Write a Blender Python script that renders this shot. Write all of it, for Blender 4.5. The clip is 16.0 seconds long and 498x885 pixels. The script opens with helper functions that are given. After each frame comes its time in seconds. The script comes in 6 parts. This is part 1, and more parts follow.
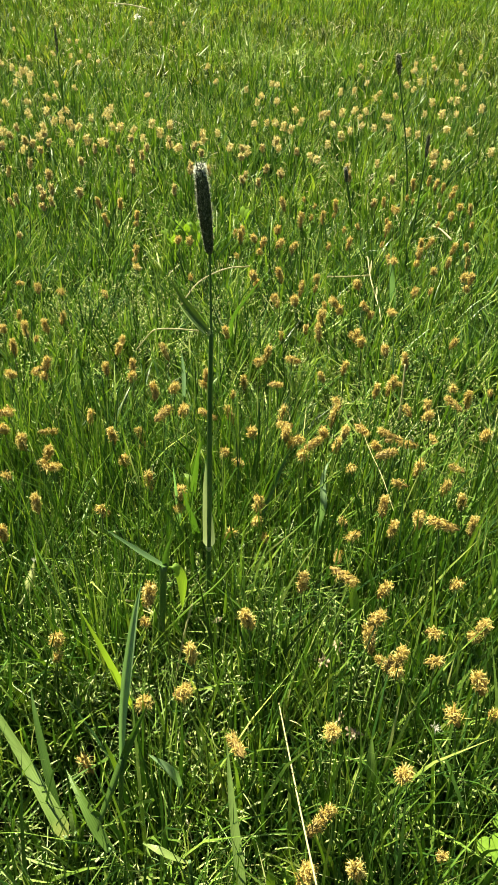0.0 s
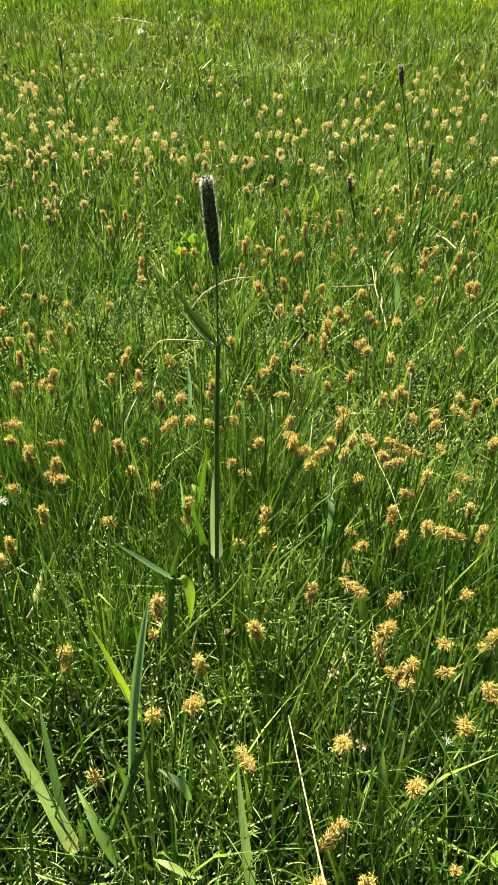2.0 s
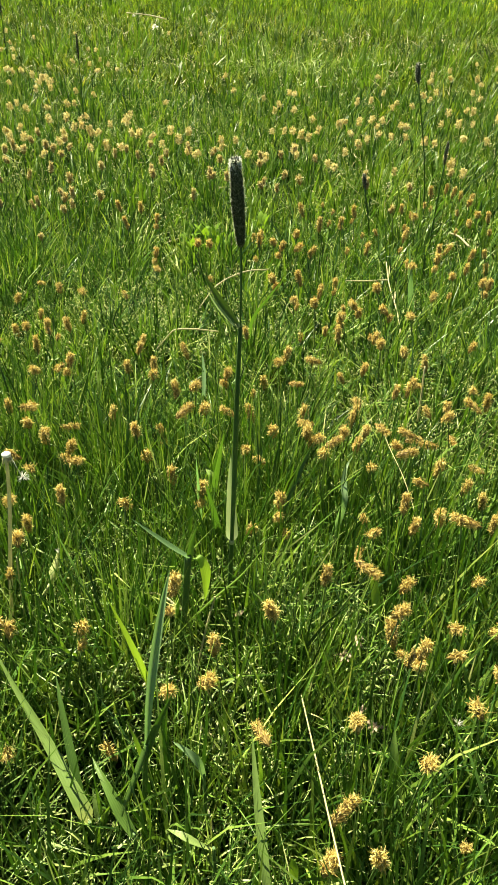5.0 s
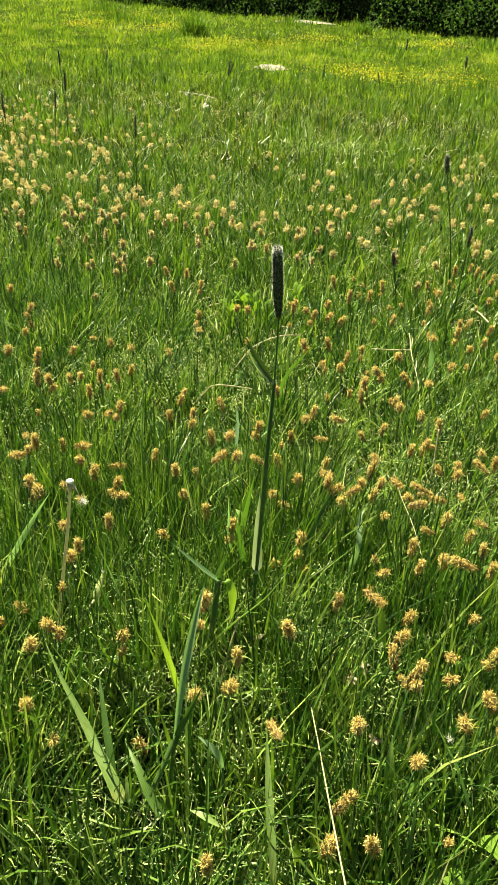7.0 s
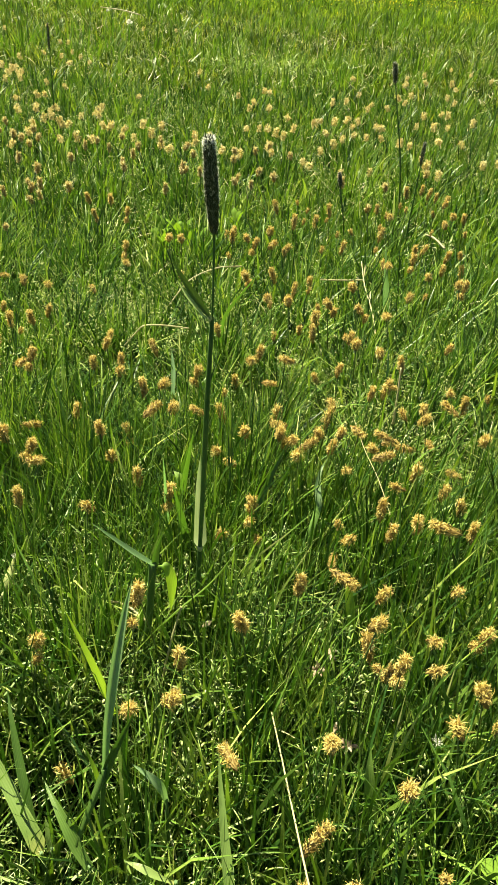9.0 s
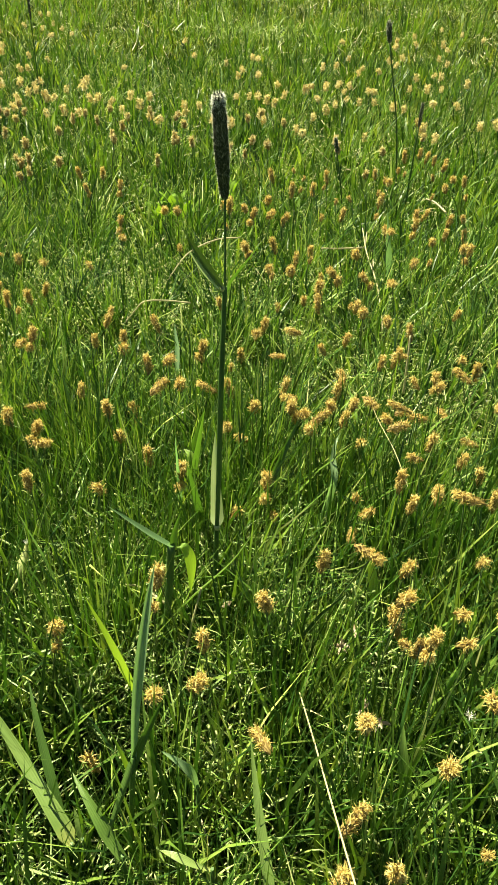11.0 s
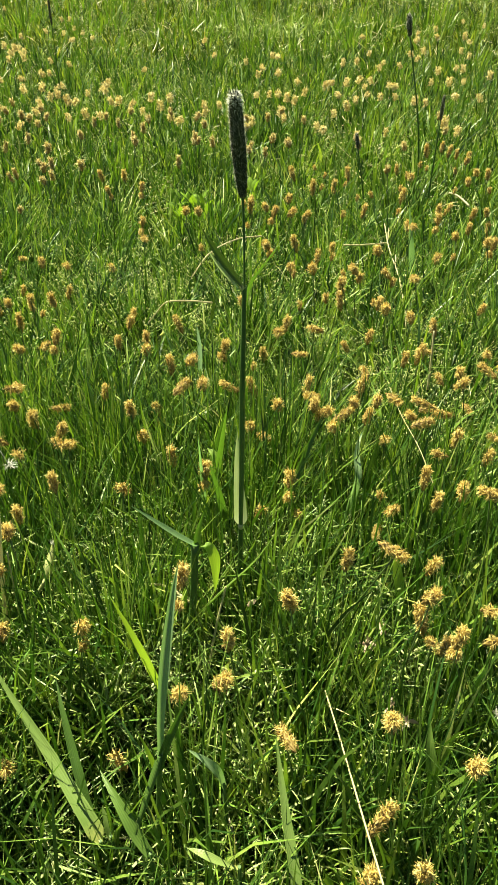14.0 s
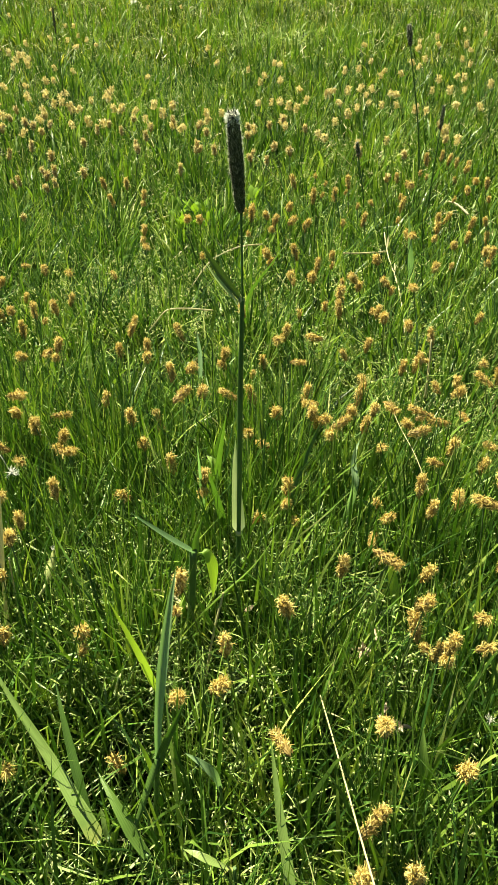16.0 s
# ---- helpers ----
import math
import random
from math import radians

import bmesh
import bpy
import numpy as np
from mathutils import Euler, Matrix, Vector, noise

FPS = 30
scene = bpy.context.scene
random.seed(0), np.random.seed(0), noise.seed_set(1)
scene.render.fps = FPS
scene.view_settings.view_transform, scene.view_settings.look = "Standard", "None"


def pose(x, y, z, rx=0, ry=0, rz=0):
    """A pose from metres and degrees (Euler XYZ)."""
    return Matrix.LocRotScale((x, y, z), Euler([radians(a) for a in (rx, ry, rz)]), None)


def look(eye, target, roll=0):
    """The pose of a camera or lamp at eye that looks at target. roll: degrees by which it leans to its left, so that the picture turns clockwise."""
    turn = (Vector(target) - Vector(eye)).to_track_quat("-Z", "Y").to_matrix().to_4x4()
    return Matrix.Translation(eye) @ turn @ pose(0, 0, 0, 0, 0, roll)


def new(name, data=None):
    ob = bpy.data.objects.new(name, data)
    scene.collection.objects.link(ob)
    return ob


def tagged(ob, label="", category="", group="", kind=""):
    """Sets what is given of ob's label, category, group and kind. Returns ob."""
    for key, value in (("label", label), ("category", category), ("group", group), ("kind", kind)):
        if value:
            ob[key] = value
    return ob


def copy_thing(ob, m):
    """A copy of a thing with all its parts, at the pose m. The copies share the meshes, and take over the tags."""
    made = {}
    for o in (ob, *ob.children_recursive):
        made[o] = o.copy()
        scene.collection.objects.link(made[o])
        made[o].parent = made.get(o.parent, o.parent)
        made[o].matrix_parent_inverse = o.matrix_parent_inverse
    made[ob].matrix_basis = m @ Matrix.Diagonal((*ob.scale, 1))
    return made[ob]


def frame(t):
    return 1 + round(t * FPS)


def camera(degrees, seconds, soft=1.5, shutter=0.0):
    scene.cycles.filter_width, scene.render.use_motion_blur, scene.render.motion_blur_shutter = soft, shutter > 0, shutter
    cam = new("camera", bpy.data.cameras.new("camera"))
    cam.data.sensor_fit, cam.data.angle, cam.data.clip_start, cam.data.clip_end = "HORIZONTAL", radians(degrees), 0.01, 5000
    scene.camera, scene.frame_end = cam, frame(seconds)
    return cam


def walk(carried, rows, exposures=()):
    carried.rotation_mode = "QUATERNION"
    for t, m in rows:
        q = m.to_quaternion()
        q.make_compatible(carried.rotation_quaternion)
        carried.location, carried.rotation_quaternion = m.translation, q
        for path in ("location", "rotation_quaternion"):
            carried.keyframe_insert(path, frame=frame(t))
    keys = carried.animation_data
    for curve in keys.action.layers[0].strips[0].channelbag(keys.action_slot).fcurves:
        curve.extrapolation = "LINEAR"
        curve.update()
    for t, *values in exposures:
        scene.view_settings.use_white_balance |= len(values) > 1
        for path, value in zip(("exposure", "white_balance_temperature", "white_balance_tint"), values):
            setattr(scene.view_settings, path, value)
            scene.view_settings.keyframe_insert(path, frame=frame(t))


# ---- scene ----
cam = camera(37.5, 16.0, soft=1.5)
PATH = [
    (0, (0.085, -0.492, 0.627), (-0.082, 1.139, -0.518), 1.4),
    (0.5, (0.084, -0.493, 0.625), (-0.086, 1.139, -0.519), 1.5),
    (1, (0.085, -0.492, 0.624), (-0.092, 1.143, -0.514), 1.4),
    (1.5, (0.083, -0.496, 0.626), (-0.091, 1.144, -0.506), 1.4),
    (2, (0.083, -0.491, 0.627), (-0.1, 1.154, -0.496), 0.7),
    (2.5, (0.073, -0.493, 0.618), (-0.121, 1.147, -0.51), 0.8),
    (3, (0.068, -0.499, 0.613), (-0.137, 1.141, -0.514), 0.8),
    (3.5, (0.072, -0.497, 0.613), (-0.128, 1.142, -0.516), 1.2),
    (5.8, (0.072, -0.529, 0.633), (-0.128, 1.121, -0.479), 2.2),
    (6, (0.073, -0.544, 0.641), (-0.152, 1.111, -0.46), 2.0),
    (6.5, (0.078, -0.583, 0.639), (-0.199, 1.118, -0.376), 2.7),
    (7, (0.081, -0.598, 0.657), (-0.198, 1.119, -0.331), 3.5),
    (7.5, (0.078, -0.582, 0.644), (-0.191, 1.135, -0.346), 4.0),
    (8, (0.067, -0.538, 0.635), (-0.198, 1.176, -0.361), 3.5),
    (8.5, (0.076, -0.494, 0.623), (-0.161, 1.214, -0.389), 2.2),
    (9, (0.068, -0.477, 0.598), (-0.042, 1.178, -0.519), 4.2),
    (9.2, (0.061, -0.485, 0.61), (-0.038, 1.178, -0.497), 4.4),
    (11.5, (0.051, -0.451, 0.579), (-0.039, 1.161, -0.602), 2.1),
    (12, (0.056, -0.442, 0.576), (-0.023, 1.17, -0.605), 2.1),
    (12.5, (0.055, -0.45, 0.582), (-0.03, 1.164, -0.595), 1.6),
    (13, (0.049, -0.456, 0.575), (-0.04, 1.158, -0.604), 1.6),
    (13.5, (0.048, -0.461, 0.579), (-0.05, 1.153, -0.597), 1.7),
    (14, (0.054, -0.463, 0.586), (-0.11, 1.147, -0.589), 0.2),
    (14.5, (0.053, -0.469, 0.592), (-0.127, 1.143, -0.578), -0.4),
    (15, (0.056, -0.467, 0.593), (-0.123, 1.146, -0.576), -0.3),
    (15.5, (0.053, -0.468, 0.593), (-0.122, 1.146, -0.574), 0.1),
    (16, (0.058, -0.469, 0.595), (-0.112, 1.147, -0.571), 0.3),
]
walk(cam, [(t, look(eye, target, roll)) for t, eye, target, roll in PATH])

# ---- light: a high sun ahead of the camera, clear sky ----
SUN_ELEVATION, SUN_AZIMUTH = 61.0, 135.0      # azimuth counted from +x towards +y
world = bpy.data.worlds.new("sky")
scene.world = world
world.use_nodes = True
sky = world.node_tree.nodes.new("ShaderNodeTexSky")
sky.sky_type = "NISHITA"
sky.sun_disc = False
sky.sun_elevation = radians(SUN_ELEVATION)
sky.sun_rotation = radians(90.0 - SUN_AZIMUTH)
background = world.node_tree.nodes["Background"]
background.inputs["Strength"].default_value = 0.024
world.node_tree.links.new(sky.outputs[0], background.inputs["Color"])
sun_way = Vector((math.cos(radians(SUN_ELEVATION)) * math.cos(radians(SUN_AZIMUTH)),
                  math.cos(radians(SUN_ELEVATION)) * math.sin(radians(SUN_AZIMUTH)),
                  math.sin(radians(SUN_ELEVATION))))
sun = new("sun", bpy.data.lights.new("sun", "SUN"))
sun.data.energy = 5.0
sun.data.angle = radians(0.55)
sun.data.color = (1.0, 0.95, 0.655)
sun.matrix_world = look(sun_way * 30, (0, 0, 0))
scene.view_settings.exposure = 1.85

rng = np.random.default_rng(11)


# ---- materials ----
def nodes_of(name):
    mat = bpy.data.materials.new(name)
    mat.use_nodes = True
    tree = mat.node_tree
    tree.nodes.clear()
    return mat, tree, tree.nodes.new("ShaderNodeOutputMaterial")


def ramp_node(tree, stops):
    node = tree.nodes.new("ShaderNodeValToRGB")
    while len(node.color_ramp.elements) < len(stops):
        node.color_ramp.elements.new(0.5)
    for el, (at, col) in zip(node.color_ramp.elements, stops):
        el.position, el.color = at, (*col, 1)
    return node


def noise_node(tree, scale, detail=3.0, stretch=None):
    coord = tree.nodes.new("ShaderNodeTexCoord")
    tex = tree.nodes.new("ShaderNodeTexNoise")
    tex.inputs["Scale"].default_value = scale
    tex.inputs["Detail"].default_value = detail
    if stretch:
        mapping = tree.nodes.new("ShaderNodeMapping")
        mapping.inputs["Scale"].default_value = stretch
        tree.links.new(coord.outputs["Object"], mapping.inputs["Vector"])
        tree.links.new(mapping.outputs["Vector"], tex.inputs["Vector"])
    else:
        tree.links.new(coord.outputs["Object"], tex.inputs["Vector"])
    return tex


def plant_material(name, stops, through_tint, translucent=0.35, rough=0.42, per="island", patch=2.0, patch_mix=0.35, grain=900.0, spec=0.45, bump=0.25, veins=0.0, base_tone=None, tufty=False):
    """Leaf-like surface: colours spread over the pieces, patches of tone, fine grain, light passing through."""
    mat, tree, out = nodes_of(name)
    L = tree.links.new
    if per == "island":
        pick = tree.nodes.new("ShaderNodeNewGeometry").outputs["Random Per Island"]
    else:
        pick = tree.nodes.new("ShaderNodeObjectInfo").outputs["Random"]
    broad = noise_node(tree, patch, 2.0)
    fine = noise_node(tree, grain, 2.0)
    mixv = tree.nodes.new("ShaderNodeMix")
    mixv.inputs["Factor"].default_value = patch_mix
    L(pick, mixv.inputs[2])
    if tufty:
        # whole tufts share a tone
        spread = tree.nodes.new("ShaderNodeMapRange")
        spread.inputs["From Min"].default_value, spread.inputs["From Max"].default_value = 0.32, 0.68
        L(broad.outputs["Fac"], spread.inputs["Value"])
        L(spread.outputs[0], mixv.inputs[3])
    else:
        L(broad.outputs["Fac"], mixv.inputs[3])
    add = tree.nodes.new("ShaderNodeMath")
    add.operation = "MULTIPLY_ADD"
    add.inputs[1].default_value = 0.25
    L(fine.outputs["Fac"], add.inputs[0])
    L(mixv.outputs[0], add.inputs[2])
    off = tree.nodes.new("ShaderNodeMath")
    off.operation = "SUBTRACT"
    off.inputs[1].default_value = 0.125
    L(add.outputs[0], off.inputs[0])
    height = fine.outputs["Fac"]
    if veins > 0:
        # parallel veins and the pale keel, running the length of the leaf
        uvn = tree.nodes.new("ShaderNodeUVMap")
        wave = tree.nodes.new("ShaderNodeTexWave")
        wave.bands_direction = "X"
        wave.inputs["Scale"].default_value = 1.9
        wave.inputs["Distortion"].default_value = 0.35
        wave.inputs["Detail"].default_value = 1.0
        L(uvn.outputs["UV"], wave.inputs["Vector"])
        streak = tree.nodes.new("ShaderNodeMath")
        streak.operation = "MULTIPLY_ADD"
        streak.inputs[1].default_value = veins
        L(wave.outputs["Fac"], streak.inputs[0])
        L(off.outputs[0], streak.inputs[2])
        off = tree.nodes.new("ShaderNodeMath")
        off.operation = "SUBTRACT"
        off.inputs[1].default_value = veins * 0.5
        L(streak.outputs[0], off.inputs[0])
        height = wave.outputs["Fac"]
    ramp = ramp_node(tree, stops)
    L(off.outputs[0], ramp.inputs["Fac"])
    colour = ramp.outputs["Color"]
    if base_tone:
        # the paler leaf base, fading out along the leaf
        split = tree.nodes.new("ShaderNodeSeparateXYZ")
        L(uvn.outputs["UV"], split.inputs[0])
        fade = tree.nodes.new("ShaderNodeMapRange")
        fade.inputs["From Min"].default_value, fade.inputs["From Max"].default_value = 0.02, 0.2
        fade.inputs["To Min"].default_value, fade.inputs["To Max"].default_value = 0.85, 0.0
        L(split.outputs["Y"], fade.inputs["Value"])
        blend = tree.nodes.new("ShaderNodeMix")
        blend.data_type = "RGBA"
        L(fade.outputs[0], blend.inputs["Factor"])
        L(colour, blend.inputs[6])
        blend.inputs[7].default_value = (*base_tone, 1)
        colour = blend.outputs[2]
    bsdf = tree.nodes.new("ShaderNodeBsdfPrincipled")
    bsdf.inputs["Roughness"].default_value = rough
    bsdf.inputs["Specular IOR Level"].default_value = spec
    L(colour, bsdf.inputs["Base Color"])
    bmp = tree.nodes.new("ShaderNodeBump")
    bmp.inputs["Strength"].default_value = bump if veins == 0 else 0.35
    bmp.inputs["Distance"].default_value = 0.0004
    L(height, bmp.inputs["Height"])
    L(bmp.outputs["Normal"], bsdf.inputs["Normal"])
    if translucent > 0:
        tint = tree.nodes.new("ShaderNodeMix")
        tint.data_type, tint.blend_type = "RGBA", "MULTIPLY"
        tint.inputs["Factor"].default_value = 1.0
        tint.inputs[7].default_value = (*through_tint, 1)
        L(colour, tint.inputs[6])
        tr = tree.nodes.new("ShaderNodeBsdfTranslucent")
        L(tint.outputs[2], tr.inputs["Color"])
        mix = tree.nodes.new("ShaderNodeMixShader")
        mix.inputs[0].default_value = translucent
        L(bsdf.outputs[0], mix.inputs[1])
        L(tr.outputs[0], mix.inputs[2])
        L(mix.outputs[0], out.inputs["Surface"])
    else:
        L(bsdf.outputs[0], out.inputs["Surface"])
    return mat


GREENS = [(0.0, (0.008, 0.026, 0.005)), (0.34, (0.029, 0.078, 0.011)), (0.56, (0.073, 0.155, 0.018)),
          (0.75, (0.168, 0.262, 0.035)), (0.90, (0.33, 0.39, 0.09)), (1.0, (0.54, 0.52, 0.25))]
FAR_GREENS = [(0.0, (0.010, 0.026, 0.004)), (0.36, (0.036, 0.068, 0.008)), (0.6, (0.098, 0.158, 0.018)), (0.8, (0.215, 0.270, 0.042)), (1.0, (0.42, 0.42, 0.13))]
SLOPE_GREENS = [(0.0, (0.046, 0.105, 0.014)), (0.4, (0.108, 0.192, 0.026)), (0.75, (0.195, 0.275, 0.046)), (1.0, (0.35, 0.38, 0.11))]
m_grass = plant_material("grass_blades", GREENS, (1.5, 1.72, 0.45), 0.15, 0.40, spec=0.30, patch=20.0, patch_mix=0.3, tufty=True)
DEEP_GREENS = [(0.0, (0.008, 0.025, 0.005)), (0.34, (0.027, 0.074, 0.012)), (0.57, (0.076, 0.156, 0.022)), (0.75, (0.182, 0.285, 0.045)), (0.90, (0.36, 0.43, 0.11)), (1.0, (0.54, 0.51, 0.25))]
m_upright = plant_material("upright_dark_grass_blades", DEEP_GREENS, (1.5, 1.75, 0.45), 0.17, 0.36, spec=0.38, patch=16.0, patch_mix=0.3, tufty=True)
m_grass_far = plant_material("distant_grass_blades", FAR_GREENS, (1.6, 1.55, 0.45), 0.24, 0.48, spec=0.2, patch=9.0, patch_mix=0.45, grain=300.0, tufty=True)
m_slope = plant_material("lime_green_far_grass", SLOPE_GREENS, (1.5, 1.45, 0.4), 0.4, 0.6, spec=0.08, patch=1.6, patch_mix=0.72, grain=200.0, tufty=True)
m_broad = plant_material("broad_grass_leaf", [(0.0, (0.045, 0.098, 0.018)), (0.5, (0.085, 0.158, 0.028)), (1.0, (0.15, 0.232, 0.045))],
                         (1.4, 1.65, 0.55), 0.30, 0.40, per="object", patch=25.0, patch_mix=0.4, veins=0.14)
m_bluish = plant_material("waxy_blue_green_leaf", [(0.0, (0.098, 0.188, 0.074)), (0.5, (0.168, 0.278, 0.122)), (1.0, (0.26, 0.37, 0.185))],
                          (1.25, 1.45, 0.75), 0.44, 0.34, per="object", patch=30.0, patch_mix=0.45, veins=0.12)
m_pale_leaf = plant_material("pale_yellow_green_leaf", [(0.0, (0.13, 0.26, 0.03)), (1.0, (0.26, 0.40, 0.06))], (1.5, 1.45, 0.5), 0.5, 0.4, per="object", patch=40.0, veins=0.18)
m_stem = plant_material("grass_stem", [(0.0, (0.034, 0.082, 0.018)), (1.0, (0.075, 0.145, 0.030))], (1, 1, 1), 0.0, 0.5, per="object", patch=60.0, spec=0.2)
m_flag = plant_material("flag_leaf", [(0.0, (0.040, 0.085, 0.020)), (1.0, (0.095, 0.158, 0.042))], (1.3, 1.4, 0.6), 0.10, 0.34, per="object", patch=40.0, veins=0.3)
m_joint = plant_material("stem_joint", [(0.0, (0.28, 0.32, 0.13)), (1.0, (0.46, 0.47, 0.24))], (1, 1, 1), 0.0, 0.5, per="object")
m_spike = plant_material("foxtail_scales", [(0.0, (0.026, 0.031, 0.019)), (0.6, (0.055, 0.064, 0.037)), (1.0, (0.15, 0.16, 0.10))], (1, 1, 1), 0.15, 0.6)
m_hair = plant_material("silvery_hairs", [(0.0, (0.35, 0.36, 0.28)), (1.0, (0.72, 0.72, 0.62))], (1, 1, 1), 0.4, 0.5)
ANTHERS = [(0.0, (0.22, 0.132, 0.028)), (0.22, (0.45, 0.322, 0.072)), (0.5, (0.63, 0.495, 0.145)), (0.8, (0.74, 0.615, 0.225)), (1.0, (0.82, 0.720, 0.35))]
m_anther = plant_material("ochre_anthers", ANTHERS, (1.05, 1.0, 0.8), 0.32, 0.55, patch=70.0, patch_mix=0.35)
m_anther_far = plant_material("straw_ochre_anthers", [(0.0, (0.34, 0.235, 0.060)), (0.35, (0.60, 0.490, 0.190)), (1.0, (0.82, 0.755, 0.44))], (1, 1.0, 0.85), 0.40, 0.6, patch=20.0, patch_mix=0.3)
m_scale = plant_material("brown_flower_scales", [(0.0, (0.13, 0.080, 0.02)), (0.5, (0.34, 0.245, 0.07)), (1.0, (0.58, 0.46, 0.17))], (1.1, 1, 0.8), 0.25, 0.6)
m_pale_sheath = plant_material("pale_green_sheath", [(0.0, (0.10, 0.175, 0.040)), (0.5, (0.165, 0.245, 0.060)), (0.85, (0.24, 0.31, 0.09)), (1.0, (0.36, 0.40, 0.15))], (1.2, 1.25, 0.7), 0.28, 0.38, per="object", patch=40.0, patch_mix=0.5, veins=0.08, base_tone=(0.42, 0.44, 0.13))
m_sedge_stem = plant_material("sedge_stem", [(0.0, (0.05, 0.10, 0.02)), (1.0, (0.11, 0.17, 0.04))], (1, 1, 1), 0.15, 0.45, per="object")
m_straw = plant_material("dry_straw", [(0.0, (0.36, 0.33, 0.16)), (0.6, (0.50, 0.46, 0.25)), (1.0, (0.66, 0.62, 0.40))], (1, 1, 0.9), 0.2, 0.5, patch=120.0)
m_floret = plant_material("pale_grass_florets", [(0.0, (0.18, 0.25, 0.07)), (0.35, (0.34, 0.43, 0.15)), (0.7, (0.55, 0.585, 0.29)), (1.0, (0.75, 0.75, 0.51))],
                          (1.2, 1.2, 0.8), 0.4, 0.45)
m_petal = plant_material("yellow_petals", [(0.0, (0.40, 0.35, 0.020)), (1.0, (0.62, 0.56, 0.05))], (1, 1, 1), 0.3, 0.9, spec=0.0)
m_white = plant_material("white_flower_head", [(0.0, (0.62, 0.60, 0.52)), (1.0, (0.84, 0.83, 0.78))], (1, 1, 1), 0.25, 0.6, per="object", patch=300.0)
m_stamen = plant_material("white_stamens", [(0.0, (0.70, 0.70, 0.62)), (1.0, (0.88, 0.88, 0.82))], (1, 1, 1), 0.5, 0.5)
m_sheath_leaf = plant_material("whitish_green_sheath_leaf", [(0.0, (0.24, 0.33, 0.13)), (0.5, (0.33, 0.43, 0.21)), (1.0, (0.46, 0.54, 0.32))], (1.15, 1.15, 0.8), 0.35, 0.36, per="object", patch=40.0, patch_mix=0.5, veins=0.14, base_tone=(0.52, 0.60, 0.42))
m_pinkstem = plant_material("dandelion_stalk", [(0.0, (0.50, 0.43, 0.26)), (0.5, (0.62, 0.56, 0.36)), (1.0, (0.56, 0.57, 0.32))], (1, 1, 1), 0.4, 0.45, per="object", patch=14.0)
m_clover = plant_material("clover_leaf", [(0.0, (0.110, 0.215, 0.020)), (1.0, (0.200, 0.330, 0.036))], (1.4, 1.35, 0.5), 0.40, 0.7, per="object", patch=60.0, spec=0.15)
m_hedge = plant_material("hedge_leaves", [(0.0, (0.022, 0.052, 0.012)), (0.6, (0.066, 0.126, 0.028)), (1.0, (0.16, 0.24, 0.075))], (1.2, 1.4, 0.6), 0.30, 0.7, spec=0.05, patch=1.0, grain=60.0)
# near-black: the shade inside the hedge is put into this colour
m_shade_thicket = plant_material("shade_dark_twigs", [(0.0, (0.012, 0.014, 0.008)), (1.0, (0.035, 0.040, 0.018))], (1, 1, 1), 0.0, 0.9, patch=4.0, grain=60.0, spec=0.1)
m_bark = plant_material("hedge_bark", [(0.0, (0.05, 0.04, 0.03)), (1.0, (0.13, 0.105, 0.08))], (1, 1, 1), 0.0, 0.85, per="object", patch=8.0, grain=80.0)


def ground_material():
    mat, tree, out = nodes_of("soil_and_thatch")
    L = tree.links.new
    big, mid, fine = noise_node(tree, 0.35, 4.0), noise_node(tree, 9.0, 5.0), noise_node(tree, 220.0, 4.0)
    turf = ramp_node(tree, [(0.3, (0.020, 0.042, 0.005)), (0.55, (0.040, 0.068, 0.007)), (0.75, (0.085, 0.10, 0.018))])
    L(mid.outputs["Fac"], turf.inputs["Fac"])
    soil = ramp_node(tree, [(0.3, (0.022, 0.017, 0.009)), (0.55, (0.05, 0.04, 0.018)), (0.75, (0.13, 0.10, 0.045))])
    L(fine.outputs["Fac"], soil.inputs["Fac"])
    pick = ramp_node(tree, [(0.35, (0.75, 0.75, 0.75)), (0.65, (0.97, 0.97, 0.97))])
    L(big.outputs["Fac"], pick.inputs["Fac"])
    mix = tree.nodes.new("ShaderNodeMix")
    mix.data_type = "RGBA"
    L(pick.outputs["Color"], mix.inputs["Factor"])
    L(soil.outputs["Color"], mix.inputs[6])
    L(turf.outputs["Color"], mix.inputs[7])
    bsdf = tree.nodes.new("ShaderNodeBsdfPrincipled")
    bsdf.inputs["Roughness"].default_value = 0.95
    bsdf.inputs["Specular IOR Level"].default_value = 0.0
    L(mix.outputs[2], bsdf.inputs["Base Color"])
    bmp = tree.nodes.new("ShaderNodeBump")
    bmp.inputs["Distance"].default_value = 0.01
    L(fine.outputs["Fac"], bmp.inputs["Height"])
    L(bmp.outputs["Normal"], bsdf.inputs["Normal"])
    L(bsdf.outputs[0], out.inputs["Surface"])
    return mat


def dry_earth_material():
    mat, tree, out = nodes_of("dry_bare_earth")
    tex = noise_node(tree, 14.0, 6.0)
    ramp = ramp_node(tree, [(0.3, (0.13, 0.11, 0.085)), (0.55, (0.22, 0.19, 0.15)), (0.75, (0.31, 0.275, 0.22))])
    bsdf = tree.nodes.new("ShaderNodeBsdfPrincipled")
    bsdf.inputs["Roughness"].default_value = 0.95
    tree.links.new(tex.outputs["Fac"], ramp.inputs["Fac"])
    tree.links.new(ramp.outputs["Color"], bsdf.inputs["Base Color"])
    tree.links.new(bsdf.outputs[0], out.inputs["Surface"])
    return mat


m_ground, m_earth = ground_material(), dry_earth_material()


